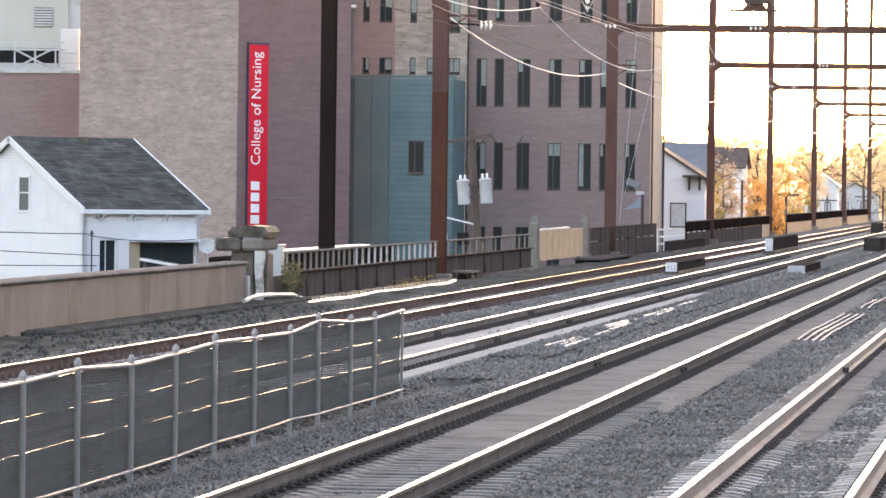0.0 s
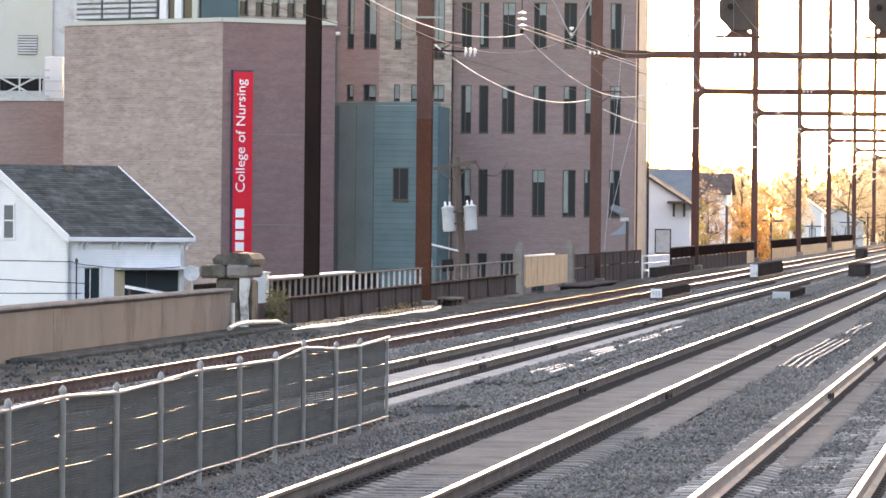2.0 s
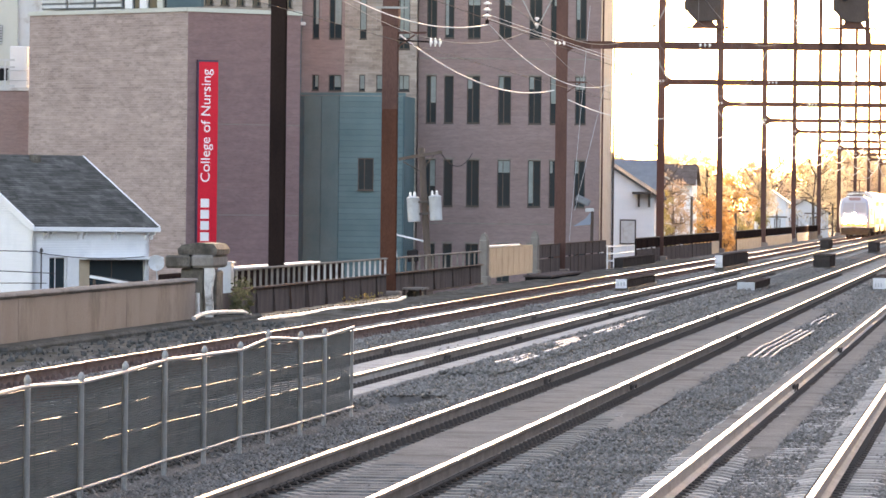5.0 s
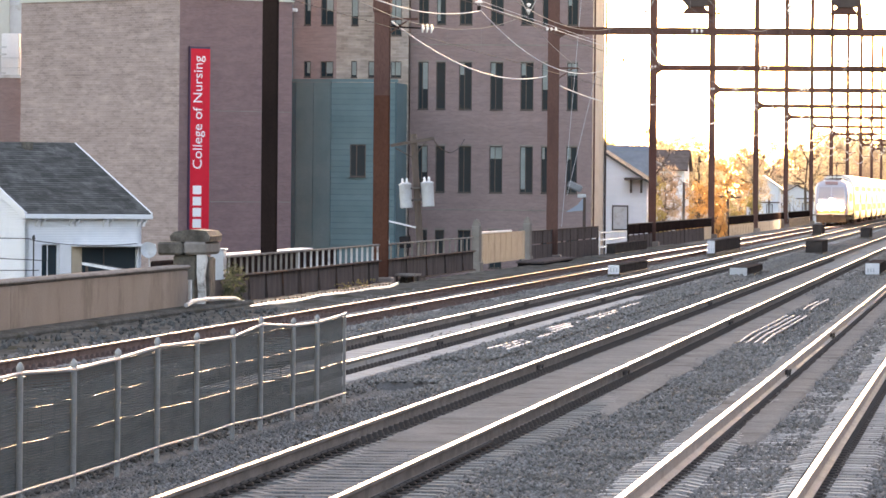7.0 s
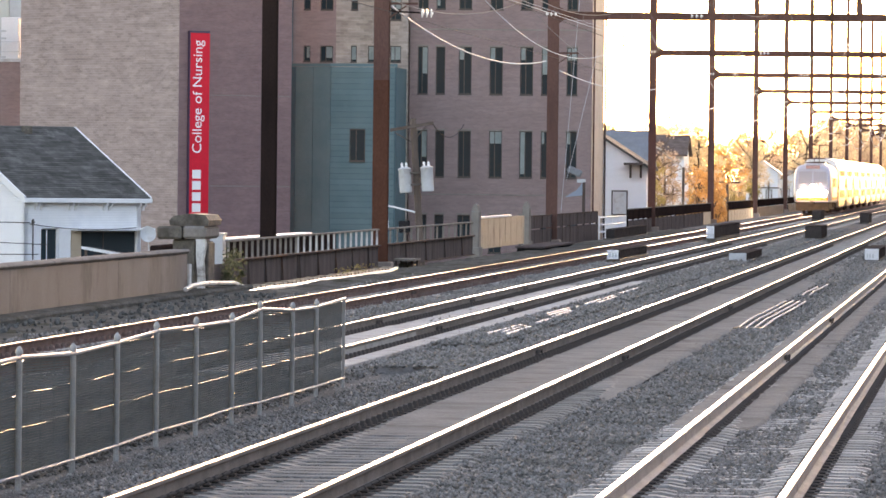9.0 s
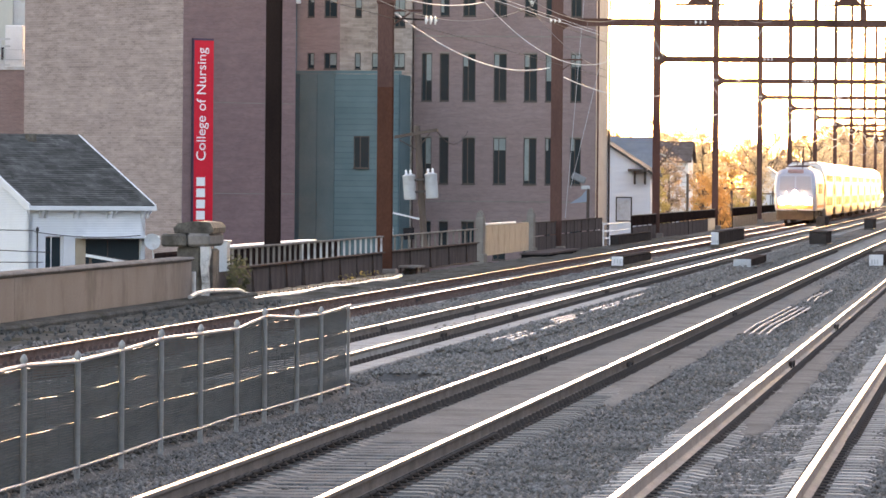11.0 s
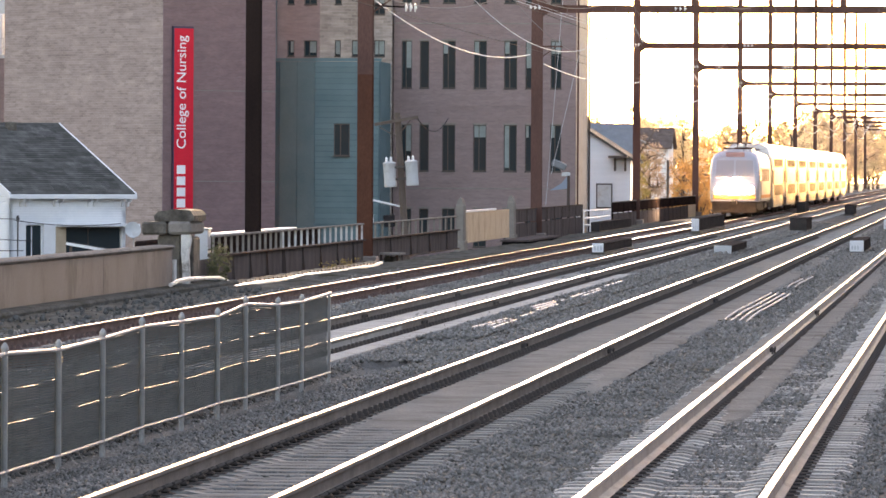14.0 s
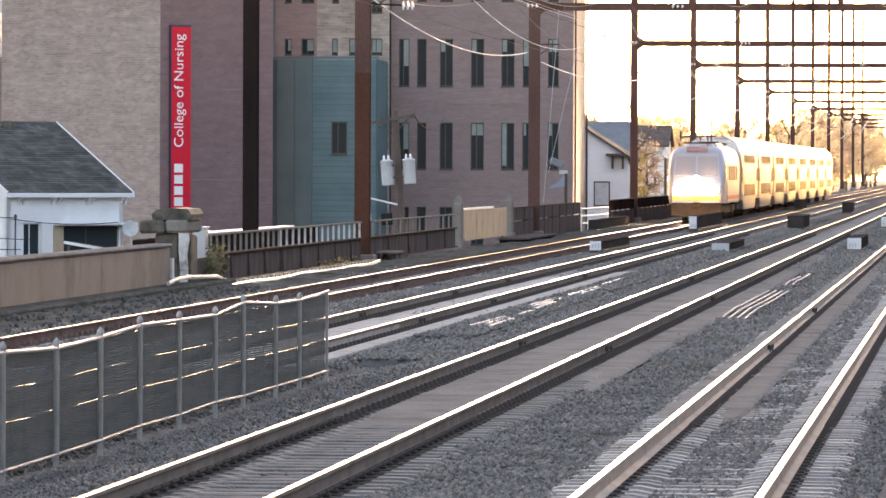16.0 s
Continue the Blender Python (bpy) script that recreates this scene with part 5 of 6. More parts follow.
for i in range(5):
    z = 2.42 - i * 0.54
    part("logo_bar", Shape().box(0.80, 1.32, -0.148, -0.141, z, z + 0.42), M_WHITE, ban, "white bar of a name")

# lower wing, roof walkway and grey block behind
wing = thing("brick_wing", "low brown brick wing with a roof-top walkway", "building")
m, w = along((-80.0, 298.0), (-48.6, 298.0))
pierced_wall(wing, "front_wall", m, w, BASE, 8.2, [], M_BRICK_D)
part("roof", Shape().box(-80, -49.2, 298.4, 305.9, 8.0, 8.15), M_ROOF, wing)
part("coping", Shape().box(-80, -49.15, 297.9, 298.5, 8.2, 8.36), M_TANK, wing, "pale roof edge")
rw = thing("roof_walkway", "grey steel truss walkway on the roof", "walkway", m=pose(0, 298.7, 8.3))
for z in (0.1, 1.05, 1.42):
    part("chord", Shape().box(-70, -50.1, -0.05, 0.05, z, z + 0.1), M_TANK, rw)
for i in range(9):
    x = -50.6 - i * 1.05
    part("post", Shape().box(x - 0.04, x + 0.04, -0.04, 0.04, 0.1, 1.5), M_TANK, rw)
    if i % 3 == 2:
        part("brace", Shape().tube([(x, 0, 0.15), (x + 1.9, 0, 1.1)], 0.05, 5).tube([(x, 0, 1.1), (x + 1.9, 0, 0.15)], 0.05, 5), M_TANK, rw)
part("dark_backing", Shape().box(-70, -50.7, 1.5, 1.6, 0.45, 1.2), M_BLACK, rw, "dark opening behind")
unit = thing("roof_unit", "white boxy ventilation unit on the roof", "ventilation unit", m=pose(-50.1, 300.5, 8.15))
part("casing", Shape().box(-0.45, 0.45, -0.7, 0.7, 0, 2.35, 0.04), M_TRIM, unit)
part("guard_rail", Shape().tube([(-0.5, -1.0, 0), (-0.5, -1.0, 1.1), (0.55, -1.0, 1.1), (0.55, -1.0, 0)], 0.025, 5).tube([(-0.5, -1.0, 0.6), (0.55, -1.0, 0.6)], 0.02, 5), M_TANK, unit)
grey = thing("grey_block", "pale grey-green panelled building with louvres", "building")
part("shell", Shape().box(-90, -51.2, 306, 330, BASE, 18, 0.02), M_BEIGEWALL, grey)
part("corner_strip", Shape().box(-51.2, -49.4, 306.2, 330, BASE, 18), M_TANK, grey)
lo = part("louvre", Shape().box(-53.0, -52.0, 305.93, 306.0, 10.75, 11.75), M_FRAME, grey, "grey wall louvre")
for k in range(7):
    part("blade", Shape().box(-53.0, -52.0, 305.86, 305.925, 10.78 + 0.14 * k, 10.87 + 0.14 * k), M_TANK, lo)
for i in range(6):
    part("panel_joint", Shape().box(-52.0 - 3.2 * i - 1.9, -52.0 - 3.2 * i - 1.86, 305.985, 306, BASE, 18), M_TANK, grey)

# ---- white house ----
HA, HANG, HLEN, HDEP = (-40.25, 245.0), 44.7, 6.0, 10.3
house = thing("white_house", "white clapboard house with a grey shingle roof", "house", m=pose(HA[0], HA[1], 0, 0, 0, HANG))
EV, RG = 1.68, 4.44
h3 = [(0.85, 1.75, -1.4, 0.32), (2.9, 5.85, -0.95, 0.2)]
pierced_wall(house, "eave_wall", Matrix(), HLEN, BASE, EV, h3, M_SIDING, 0.2)
window_unit(house, Matrix(), *h3[0], frame_mat=M_TRIM)
window_unit(house, Matrix(), *h3[1])
part("door_casing", Shape().box(1.75, 2.35, -0.03, 0.0, -1.4, 0.32), M_TRIM, house, "white casing")
part("tan_panel", Shape().box(2.37, 2.88, -0.04, 0.0, -1.4, 0.25), M_BEIGE, house, "tan wall panel")
part("porch_lintel", Shape().box(2.4, 6.4, -0.5, -0.02, 0.22, 0.34, 0.02), M_TRIM, house, "white porch lintel")
gm = pose(0, HDEP, 0, 0, 0, -90)
half = HDEP / 2
gs = Shape()
gs.prism([(0, BASE), (HDEP, BASE), (HDEP, EV), (half, RG - 0.05), (0, EV)], 0, 0.2)
part("gable_wall", Shape().add([(v[1], v[0], v[2]) for v in gs.v], gs.f), M_SIDING, house, "white clapboard gable")
part("back_gable", Shape().add([(v[1] + HLEN - 0.2, v[0], v[2]) for v in gs.v], gs.f), M_SIDING, house)
gw = part("gable_window", Shape().box(-0.06, 0.0, 3.85, 3.93, 1.5, 2.95).box(-0.06, 0.0, 4.62, 4.70, 1.5, 2.95).box(-0.06, 0.0, 3.93, 4.62, 2.87, 2.95).box(-0.06, 0.0, 3.93, 4.62, 2.2, 2.26).box(-0.09, 0.02, 3.8, 4.75, 1.42, 1.5), M_TRIM, house, "white sash window")
part("pane", Shape().box(-0.03, -0.01, 3.93, 4.62, 1.5, 2.87), M_DULLGLASS, gw)
slope = math.atan2(RG - EV, half)
run = math.hypot(half, RG - EV) + 0.45
for side in (0, 1):
    rm = pose(-0.25, -0.32, EV - 0.16, math.degrees(slope)) if not side else pose(HLEN + 0.25, HDEP + 0.32, EV - 0.16, math.degrees(slope), 0, 180)
    deck = part("roof_deck", Shape().box(0, HLEN + 0.5, 0, run, 0, 0.10), M_FRAME, house, m=rm)
    if side == 0:
        rr = random.Random(2)
        n_c = 34
        for c in range(n_c):
            y = run * c / n_c
            x = -0.02
            while x < HLEN + 0.5:
                x2 = min(HLEN + 0.52, x + rr.uniform(0.6, 1.0))
                sh_ = Shape().add([(x, y, 0.125), (x2 - 0.012, y, 0.125), (x2 - 0.012, y + run / n_c + 0.05, 0.105), (x, y + run / n_c + 0.05, 0.105), (x, y, 0.10), (x2 - 0.012, y, 0.10)], [(0, 1, 2, 3), (0, 4, 5, 1), (0, 3, 4), (1, 5, 2)])
                part("shingle", sh_, M_SHINGLE, deck)
                x = x2
    else:
        part("shingles", Shape().box(0, HLEN + 0.5, 0, run, 0.1, 0.125), M_SHINGLE, deck)
    for xx in (-0.04, HLEN + 0.46):
        part("rake_board", Shape().box(xx, xx + 0.08, -0.02, run, -0.12, 0.14), M_TRIM, deck, "white rake board")
part("ridge_cap", Shape().tube([(-0.25, half, RG + 0.07), (HLEN + 0.25, half, RG + 0.07)], 0.07, 6), M_SHINGLE, house)
part("fascia", Shape().box(-0.3, HLEN + 0.3, -0.42, -0.30, EV - 0.30, EV - 0.10, 0.02), M_TRIM, house, "white gutter and fascia")
part("frieze", Shape().box(-0.02, HLEN + 0.02, -0.05, 0.0, EV - 0.42, EV - 0.22), M_TRIM, house)
for k in range(4):
    for o in (0.0, 0.28):
        x = 0.55 + k * 1.75 + o
        part("bracket", Shape().prism([(-0.30, EV - 0.30), (0.0, EV - 0.30), (0.0, EV - 0.62), (-0.07, EV - 0.60), (-0.12, EV - 0.45), (-0.26, EV - 0.40)], x - 0.05, x + 0.05, "x"), M_TRIM, house, "carved white eave bracket")
part("roof_vent", Shape().box(3.2, 3.6, half - 0.6, half - 0.3, RG - 0.25, RG + 0.18, 0.03), M_OLDSTONE, house, "small dark roof vent")
part("service_mast", Shape().tube([(0.35, -0.12, -1.0), (0.35, -0.12, 0.55)], 0.03, 6).lathe([(0.03, 0), (0.08, 0.05), (0.05, 0.16), (0.02, 0.2)], 8, (0.35, -0.12, 0.5)), M_FRAME, house, "dark service mast")
dish = thing("satellite_dish", "grey satellite dish on a short pole", "satellite dish", m=pose(-34.9, 243.6, 0.10))
part("dish", Shape().lathe([(0.02, 0.0), (0.15, 0.02), (0.28, 0.08), (0.34, 0.14), (0.33, 0.15), (0.14, 0.05), (0.01, 0.03)], 18), M_TANK, dish, m=pose(0, 0, 0.02, 80, 0, 20), smooth=True)
part("arm", Shape().tube([(0, 0.1, 0), (0.05, 0.15, -0.6), (-0.05, 0.2, BASE)], 0.03, 6), M_TANK, dish)
aw = thing("awning_roof", "sloping dark lean-to roof with a white edge", "lean-to roof", m=pose(-37.6, 243.5, 0))
part("sheet", Shape().prism([(0, -0.42), (2.6, -0.85), (2.6, -0.92), (0, -0.49)], 0, 2.0), M_SHINGLE, aw)
part("white_edge", Shape().prism([(-0.02, -0.38), (2.65, -0.83), (2.65, -0.94), (-0.02, -0.50)], -0.05, 0.0), M_TRIM, aw, "white edge board")
part("post", Shape().box(0.1, 0.2, 0.1, 0.2, BASE, -0.5), M_WOOD, aw)
part("post", Shape().box(2.4, 2.5, 1.6, 1.7, BASE, -0.88), M_WOOD, aw)
# wires to the house
for a, b in (((-40.0, 244.8, 0.55), (-60, 230, 1.35)), ((-39.2, 244.4, -0.35), (-60, 200, 1.7)), ((-39.5, 244.0, -0.75), (-58, 220, -0.1)), ((-36, 248, 0.36), (-40.0, 244.8, 0.5))):
    solid("service_wire", Shape().tube(sag(a, b, 0.15, 8), 0.018, 5), M_WIREDARK, "dark service wire strung to the house", "wire", "service wires")

# ---- utility pole with transformers ----
up = thing("utility_pole", "leaning wooden utility pole with two grey transformers", "utility pole", m=pose(-21.78, 225, 0, 0, -4.0, 0))
part("pole", Shape().tube([(0, 0, STREET - 0.3), (0, 0, 4.85)], 0.16, 10, 0.12), M_WOOD, up, smooth=True)
part("crossarm", Shape().box(-0.88, 0.80, -0.06, 0.06, -0.06, 0.06), M_WOOD, up, m=pose(0, -0.15, 4.55, 0, -6, 0))
part("brace", Shape().tube([(-0.7, -0.12, 4.35), (0, -0.12, 3.9)], 0.02, 5).tube([(0.5, -0.12, 4.55), (0, -0.12, 4.0)], 0.02, 5), M_WOOD, up)
for x in (-0.42, 0.42):
    tk = part("transformer", Shape().lathe([(0.20, 0), (0.235, 0.03), (0.235, 0.86), (0.25, 0.88), (0.25, 0.92), (0.16, 0.97), (0.02, 0.98)], 14, (x, -0.1, 2.05)), M_TANK, up, "grey transformer tank", smooth=True)
    for o in (-0.09, 0.08):
        part("bushing", Shape().lathe([(0.035, 0), (0.06, 0.05), (0.035, 0.08), (0.055, 0.13), (0.02, 0.2)], 8, (x + o, -0.12, 3.0)), M_PORCELAIN, tk)
    part("rib", Shape().box(x - 0.02, x + 0.02, -0.36, -0.33, 2.15, 2.85), M_TANK, tk)
part("bracket", Shape().box(-0.3, 0.2, -0.2, -0.1, 2.3, 2.38).box(-0.3, 0.2, -0.2, -0.1, 2.75, 2.83), M_FRAME, up)
sl = part("lamp_arm", Shape().tube([(-1.15, -0.3, 1.62), (-0.1, -0.2, 1.3)], 0.04, 6).tube([(-1.15, -0.3, 1.62), (-1.15, -0.3, 0.75)], 0.025, 5), M_TRIM, up, "white arm and strut")
part("box", Shape().box(-0.75, -0.35, -0.3, 0.0, 0.55, 1.0, 0.03), M_BLACK, up, "dark meter box")
for a, b in (((-21.4, 225, 4.7), (-26, 290, 5.2)),):
    solid("service_wire", Shape().tube(sag(a, b, 0.6, 12), 0.018, 5), M_WIREDARK, "dark wire from the utility pole", "wire", "service wires")

fl = thing("floodlight_post", "post with a tilted grey floodlight and a blue sheet", "floodlight", m=pose(-19.55, 276, 0))
part("post", Shape().tube([(0.42, 0, STREET), (0.42, 0, 2.45)], 0.07, 8), M_GIRDER, fl)
part("lamp_head", Shape().box(-0.34, 0.34, -0.22, 0.22, -0.16, 0.16, 0.05), M_SLATE, fl, "grey tilted lamp head", m=pose(-0.02, 0, 2.95, 0, 25, 0))
part("bracket", Shape().box(0.1, 0.5, -0.05, 0.05, 2.42, 2.6, 0.03), M_TANK, fl)
part("sheet", Shape().prism([(-0.45, 1.75), (0.42, 1.85), (0.42, 2.5), (0.1, 2.1)], -0.02, 0.02), plain("blue_sheet", (0.22, 0.27, 0.34), 0.5), fl, "hanging blue-grey sheet")

# ---- distance ----
def gable_house(x, y, w, d, eave, ridge, walls, roof, label, turn=0.0, windows=()):
    h = thing("house", label, "house", "far houses", m=pose(x, y, 0, 0, 0, turn))
    part("shell", Shape().prism([(-w / 2, STREET), (w / 2, STREET), (w / 2, eave), (0, ridge - 0.1), (-w / 2, eave)], 0, d), walls, h)
    for s in (-1, 1):
        k = 0.35
        sl = (ridge - eave) / (w / 2)
        part("roof", Shape().prism([(0, ridge + 0.12), (s * (w / 2 + k), eave - k * sl + 0.12), (s * (w / 2 + k), eave - k * sl - 0.02), (0, ridge - 0.02)], -0.3, d + 0.3), roof, h)
    for a, b, c, e in windows:
        f = part("window", Shape().box(a, b, -0.06, 0.0, c, e), M_FRAME, h)
        part("pane", Shape().box(a + 0.08, b - 0.08, -0.09, -0.06, c + 0.08, e - 0.08), M_TANK, f)
    return h


gable_house(-24.6, 345, 8.6, 6, 3.35, 6.1, M_SIDING, M_SHINGLE, "white house with a dark roof edge beside the line", windows=((2.3, 3.25, 0.5, 1.95),))
cn = thing("porch_canopy", "small dark porch canopy on the white house corner", "canopy", m=pose(-21.0, 344.4, 3.42))
part("slab", Shape().box(-0.55, 0.55, -0.4, 0.55, 0.0, 0.14, 0.02), M_FRAME, cn)
for x in (-0.2, 0.4):
    part("bracket", Shape().box(x - 0.06, x + 0.06, 0.3, 0.56, -0.75, 0.0), M_FRAME, cn)
rb = thing("house", "house with a long blue-grey roof", "house", "far houses", m=pose(-23.5, 362, 0))
part("shell", Shape().box(-4, 2.0, 0, 8, STREET, 3.4), M_SIDING, rb)
part("roof", Shape().prism([(-0.4, 3.3), (4, 5.6), (8.4, 3.3), (8.4, 3.15), (-0.4, 3.15)], -4.2, 2.36, "x"), M_SLATE, rb, "blue-grey roof")
dk = thing("house", "pale house with a dark brown gabled roof", "house", "far houses", m=pose(-29.6, 520, 0))
part("shell", Shape().prism([(0, STREET), (8, STREET), (8, 4.9), (4, 6.35), (0, 4.9)], -3.0, 2.3, "x"), M_SIDING, dk)
part("roof", Shape().prism([(-0.5, 4.75), (4, 6.5), (8.5, 4.75), (8.5, 4.6), (4, 6.34), (-0.5, 4.6)], -3.3, 2.6, "x"), M_BROWNROOF, dk, "dark brown roof")
lp_ = thing("street_lamp", "dark street lamp pole with a long pale arm", "street lamp", m=pose(-23.14, 440, 0))
part("pole", Shape().tube([(0, 0, STREET), (0, 0, 3.5)], 0.12, 8, 0.09), M_WOOD, lp_)
part("arm", Shape().tube([(0.3, 0, 3.2), (-0.7, 0, 3.95), (-1.75, 0, 4.78)], 0.05, 6), M_GALV, lp_, "pale sloping arm")
part("lamp_head", Shape().box(-0.3, 0.3, -0.12, 0.12, -0.06, 0.06, 0.03), M_GALV, lp_, m=pose(-1.9, 0, 4.9, 0, 25, 0))
gable_house(-35.5, 640, 6.0, 8, 1.8, 3.4, M_BEIGEWALL, M_TANK, "pale grey house among autumn trees", -10, ((-1.6, -0.8, -0.4, 1.0), (0.8, 1.6, -0.4, 1.0)))
gable_house(-25.2, 640, 3.4, 7, 3.4, 4.6, M_SIDING, M_TANK, "narrow white house among autumn trees", 0, ((-1.1, -0.4, 0.2, 1.6), (0.4, 1.1, 0.2, 1.6)))
gable_house(-25.5, 760, 6.0, 8, 2.2, 3.8, M_SIDING, M_SHINGLE, "white house near the line", 12, ((-1.8, -0.9, 0.2, 1.6), (0.6, 1.5, 0.2, 1.6)))


def tree(x, y, h, r, leaf, label, seed, per=60, size=0.10, clumps=60, bare=False):
    """A tapered trunk that forks into limbs and twigs, each twig end carrying a loose clump of leaves."""
    rg = random.Random(seed)
    t = thing("tree", label, "tree", "trees beyond the line", m=pose(x, y, STREET))
    bend = [Vector((0, 0, -0.3)), Vector((rg.uniform(-.2, .2), 0, h * 0.3)), Vector((rg.uniform(-.4, .4), 0.2, h * 0.6)), Vector((rg.uniform(-.3, .3), 0, h * 0.88))]
    part("trunk", Shape().tube(bend, h * 0.018, 7, h * 0.004), M_BARK, t)
    limbs, cs = Shape(), []
    n_l = max(6, clumps // 6)
    for i in range(n_l):
        u = rg.uniform(0.28, 0.95)
        b = bend[1].lerp(bend[2], (u - 0.3) / 0.3) if u < 0.6 else bend[2].lerp(bend[3], (u - 0.6) / 0.35)
        a = i * 2.4 + rg.uniform(-0.5, 0.5)
        q = r * (1.0 - 0.75 * max(0.0, u - 0.45)) * rg.uniform(0.6, 1.0)
        e = b + Vector((q * math.cos(a), q * math.sin(a), h * rg.uniform(0.04, 0.17)))
        limbs.tube([b, b.lerp(e, 0.5) + Vector((0, 0, -0.1 * q)), e], h * 0.007, 5, 0.02)
        for j in range(6):
            s0 = b.lerp(e, rg.uniform(0.3, 1.0))
            c = s0 + Vector((rg.gauss(0, 0.24), rg.gauss(0, 0.24), rg.gauss(0.10, 0.20))) * r
            limbs.tube([s0, s0.lerp(c, 0.5) + Vector((0, 0, 0.1)), c], 0.03, 4, 0.008)
            for _ in range(4 if bare else 1):
                limbs.tube([c, c + Vector((rg.gauss(0, 0.35), rg.gauss(0, 0.35), rg.uniform(0.1, 0.8)))], 0.015, 3, 0.005)
            cs.append((c.x, c.y, c.z, r * rg.uniform(0.16, 0.34)))
    part("branching", limbs, M_BARK, t)
    leaf_clump(t, "crown", cs, leaf, per if not bare else per // 4, size, seed)


tree(-25.2, 500, 9.0, 2.2, M_LEAF_ORANGE, "small tree in bright orange autumn leaf", 1, 90, 0.08, 84)
tree(-22.9, 480, 8.6, 1.9, M_LEAF_ORANGE, "small tree in yellow-orange leaf by the parapet", 2, 80, 0.08, 66)
tree(-23.6, 405, 8.8, 1.8, M_LEAF_GREEN, "thin olive tree beside the houses", 3, 100, 0.07, 72)
tree(-26.3, 470, 10.4, 2.2, M_LEAF_BROWN, "brown tree before the pale house", 13, 70, 0.08, 72)
tree(-25.2, 440, 11.2, 2.2, M_LEAF_BROWN, "half-bare brown tree beside the houses", 4, 60, 0.08, 72, True)
tree(-28.2, 560, 13.2, 2.8, M_LEAF_GOLD, "golden tree behind the houses", 5, 70, 0.09, 72)
tree(-32.5, 620, 13.0, 3.2, M_LEAF_GREEN, "olive tree behind the houses", 6, 60, 0.10, 72)
tree(-21.6, 520, 8.0, 1.9, M_LEAF_GREEN, "low olive tree by the parapet", 7, 80, 0.08, 66)
tree(-26.4, 575, 10.2, 2.8, M_LEAF_ORANGE, "tree in yellow-orange autumn leaf by the line", 8, 80, 0.09, 72)
tree(-25.0, 610, 12.2, 2.6, M_LEAF_GOLD, "pale golden tree by the line", 9, 70, 0.09, 66)
tree(-32.5, 600, 14.0, 3.2, M_LEAF_GOLD, "tall pale golden tree behind the houses", 10, 60, 0.10, 72)
tree(-36.5, 640, 14.2, 3.2, M_LEAF_GOLD, "tall pale golden tree behind the houses", 12, 60, 0.10, 72)
rg = random.Random(11)
for i in range(40):
    x = min(-66 + i * 1.15 + rg.uniform(-1, 1), -22.8 - rg.uniform(0, 4))
    y = 730 + rg.uniform(0, 160)
    tree(x, y, rg.uniform(12.5, 16.5), rg.uniform(3.2, 4.6), rg.choice([M_LEAF_GOLD, M_LEAF_GOLD, M_LEAF_GOLD, M_LEAF_BROWN, M_LEAF_GREEN]), "autumn tree with leaves paled for haze, thinning to bare twigs", 20 + i, 52, 0.13, 72, i % 5 == 3)
for i in range(20):
    x = -23.5 - rg.uniform(0, 6) if i % 3 else 18 + rg.uniform(0, 8)
    y = 900 + i * 34
    tree(x, y, rg.uniform(16, 20), rg.uniform(4.2, 5.6), rg.choice([M_LEAF_BROWN, M_LEAF_GOLD, M_LEAF_BROWN]), "brown autumn tree beside the far tracks", 60 + i, 90, 0.17, 78)
for i in range(22):
    x = -60 + i * 5.0 + rg.uniform(-2, 2)
    tree(x, 1640 + rg.uniform(0, 80), rg.uniform(19, 27), rg.uniform(5.5, 7.5), rg.choice([M_LEAF_BROWN, M_LEAF_GOLD]), "far brown tree behind the end of the line", 90 + i, 50, 0.28, 72)
for x, y, h in ((-23.5, 520, 8.6), (-24.5, 640, 8.0), (-22.5, 700, 8.4), (-22.0, 760, 9.0), (-21.5, 830, 9.0)):
    u = thing("utility_pole", "plain dark utility pole beside the far line", "utility pole", "far utility poles", m=pose(x, y, STREET))
    part("pole", Shape().tube([(0, 0, -0.3), (0, 0, h)], 0.15, 7, 0.11), M_WOOD, u)
    part("crossarm", Shape().box(-1.1, 1.1, -0.06, 0.06, h - 0.7, h - 0.56), M_WOOD, u)

# ---- train ----
def bogie(parent, y, name="bogie"):
    b = part(name, Shape().box(-1.25, -1.05, y - 1.9, y + 1.9, 0.45, 0.8, 0.05).box(1.05, 1.25, y - 1.9, y + 1.9, 0.45, 0.8, 0.05).box(-1.1, 1.1, y - 0.3, y + 0.3, 0.5, 0.85), M_UNDER, parent, "grimy wheel truck")
    for dy in (-1.3, 1.3):
        for sx in (-1, 1):
            part("wheel", Shape().tube([(sx * 0.69, y + dy, 0.46), (sx * 0.83, y + dy, 0.46)], 0.46, 20), M_UNDER, b, "steel wheel")


def ring_loft(stations):
    """Body skin from rings (y, half width, bottom, top)."""
    s = Shape()
    vs, fs = [], []
    for y, w, b, t in stations:
        sh_ = min(2.95, b + (t - b) * 0.68)
        half = [(w * 0.97, b), (w, b + 0.25), (w, sh_), (w * 0.96, sh_ + (t - sh_) * 0.45), (w * 0.84, sh_ + (t - sh_) * 0.82), (w * 0.6, t)]
        vs += [(x, y, z) for x, z in half] + [(-x, y, z) for x, z in reversed(half)]
    for i in range(len(stations) - 1):
        fs += [(i * 12 + j, i * 12 + (j + 1) % 12, i * 12 + 12 + (j + 1) % 12, i * 12 + 12 + j) for j in range(12)]
    k = (len(stations) - 1) * 12
    fs += [tuple(range(11, -1, -1)), tuple(range(k, k + 12))]
    return s.add(vs, fs)


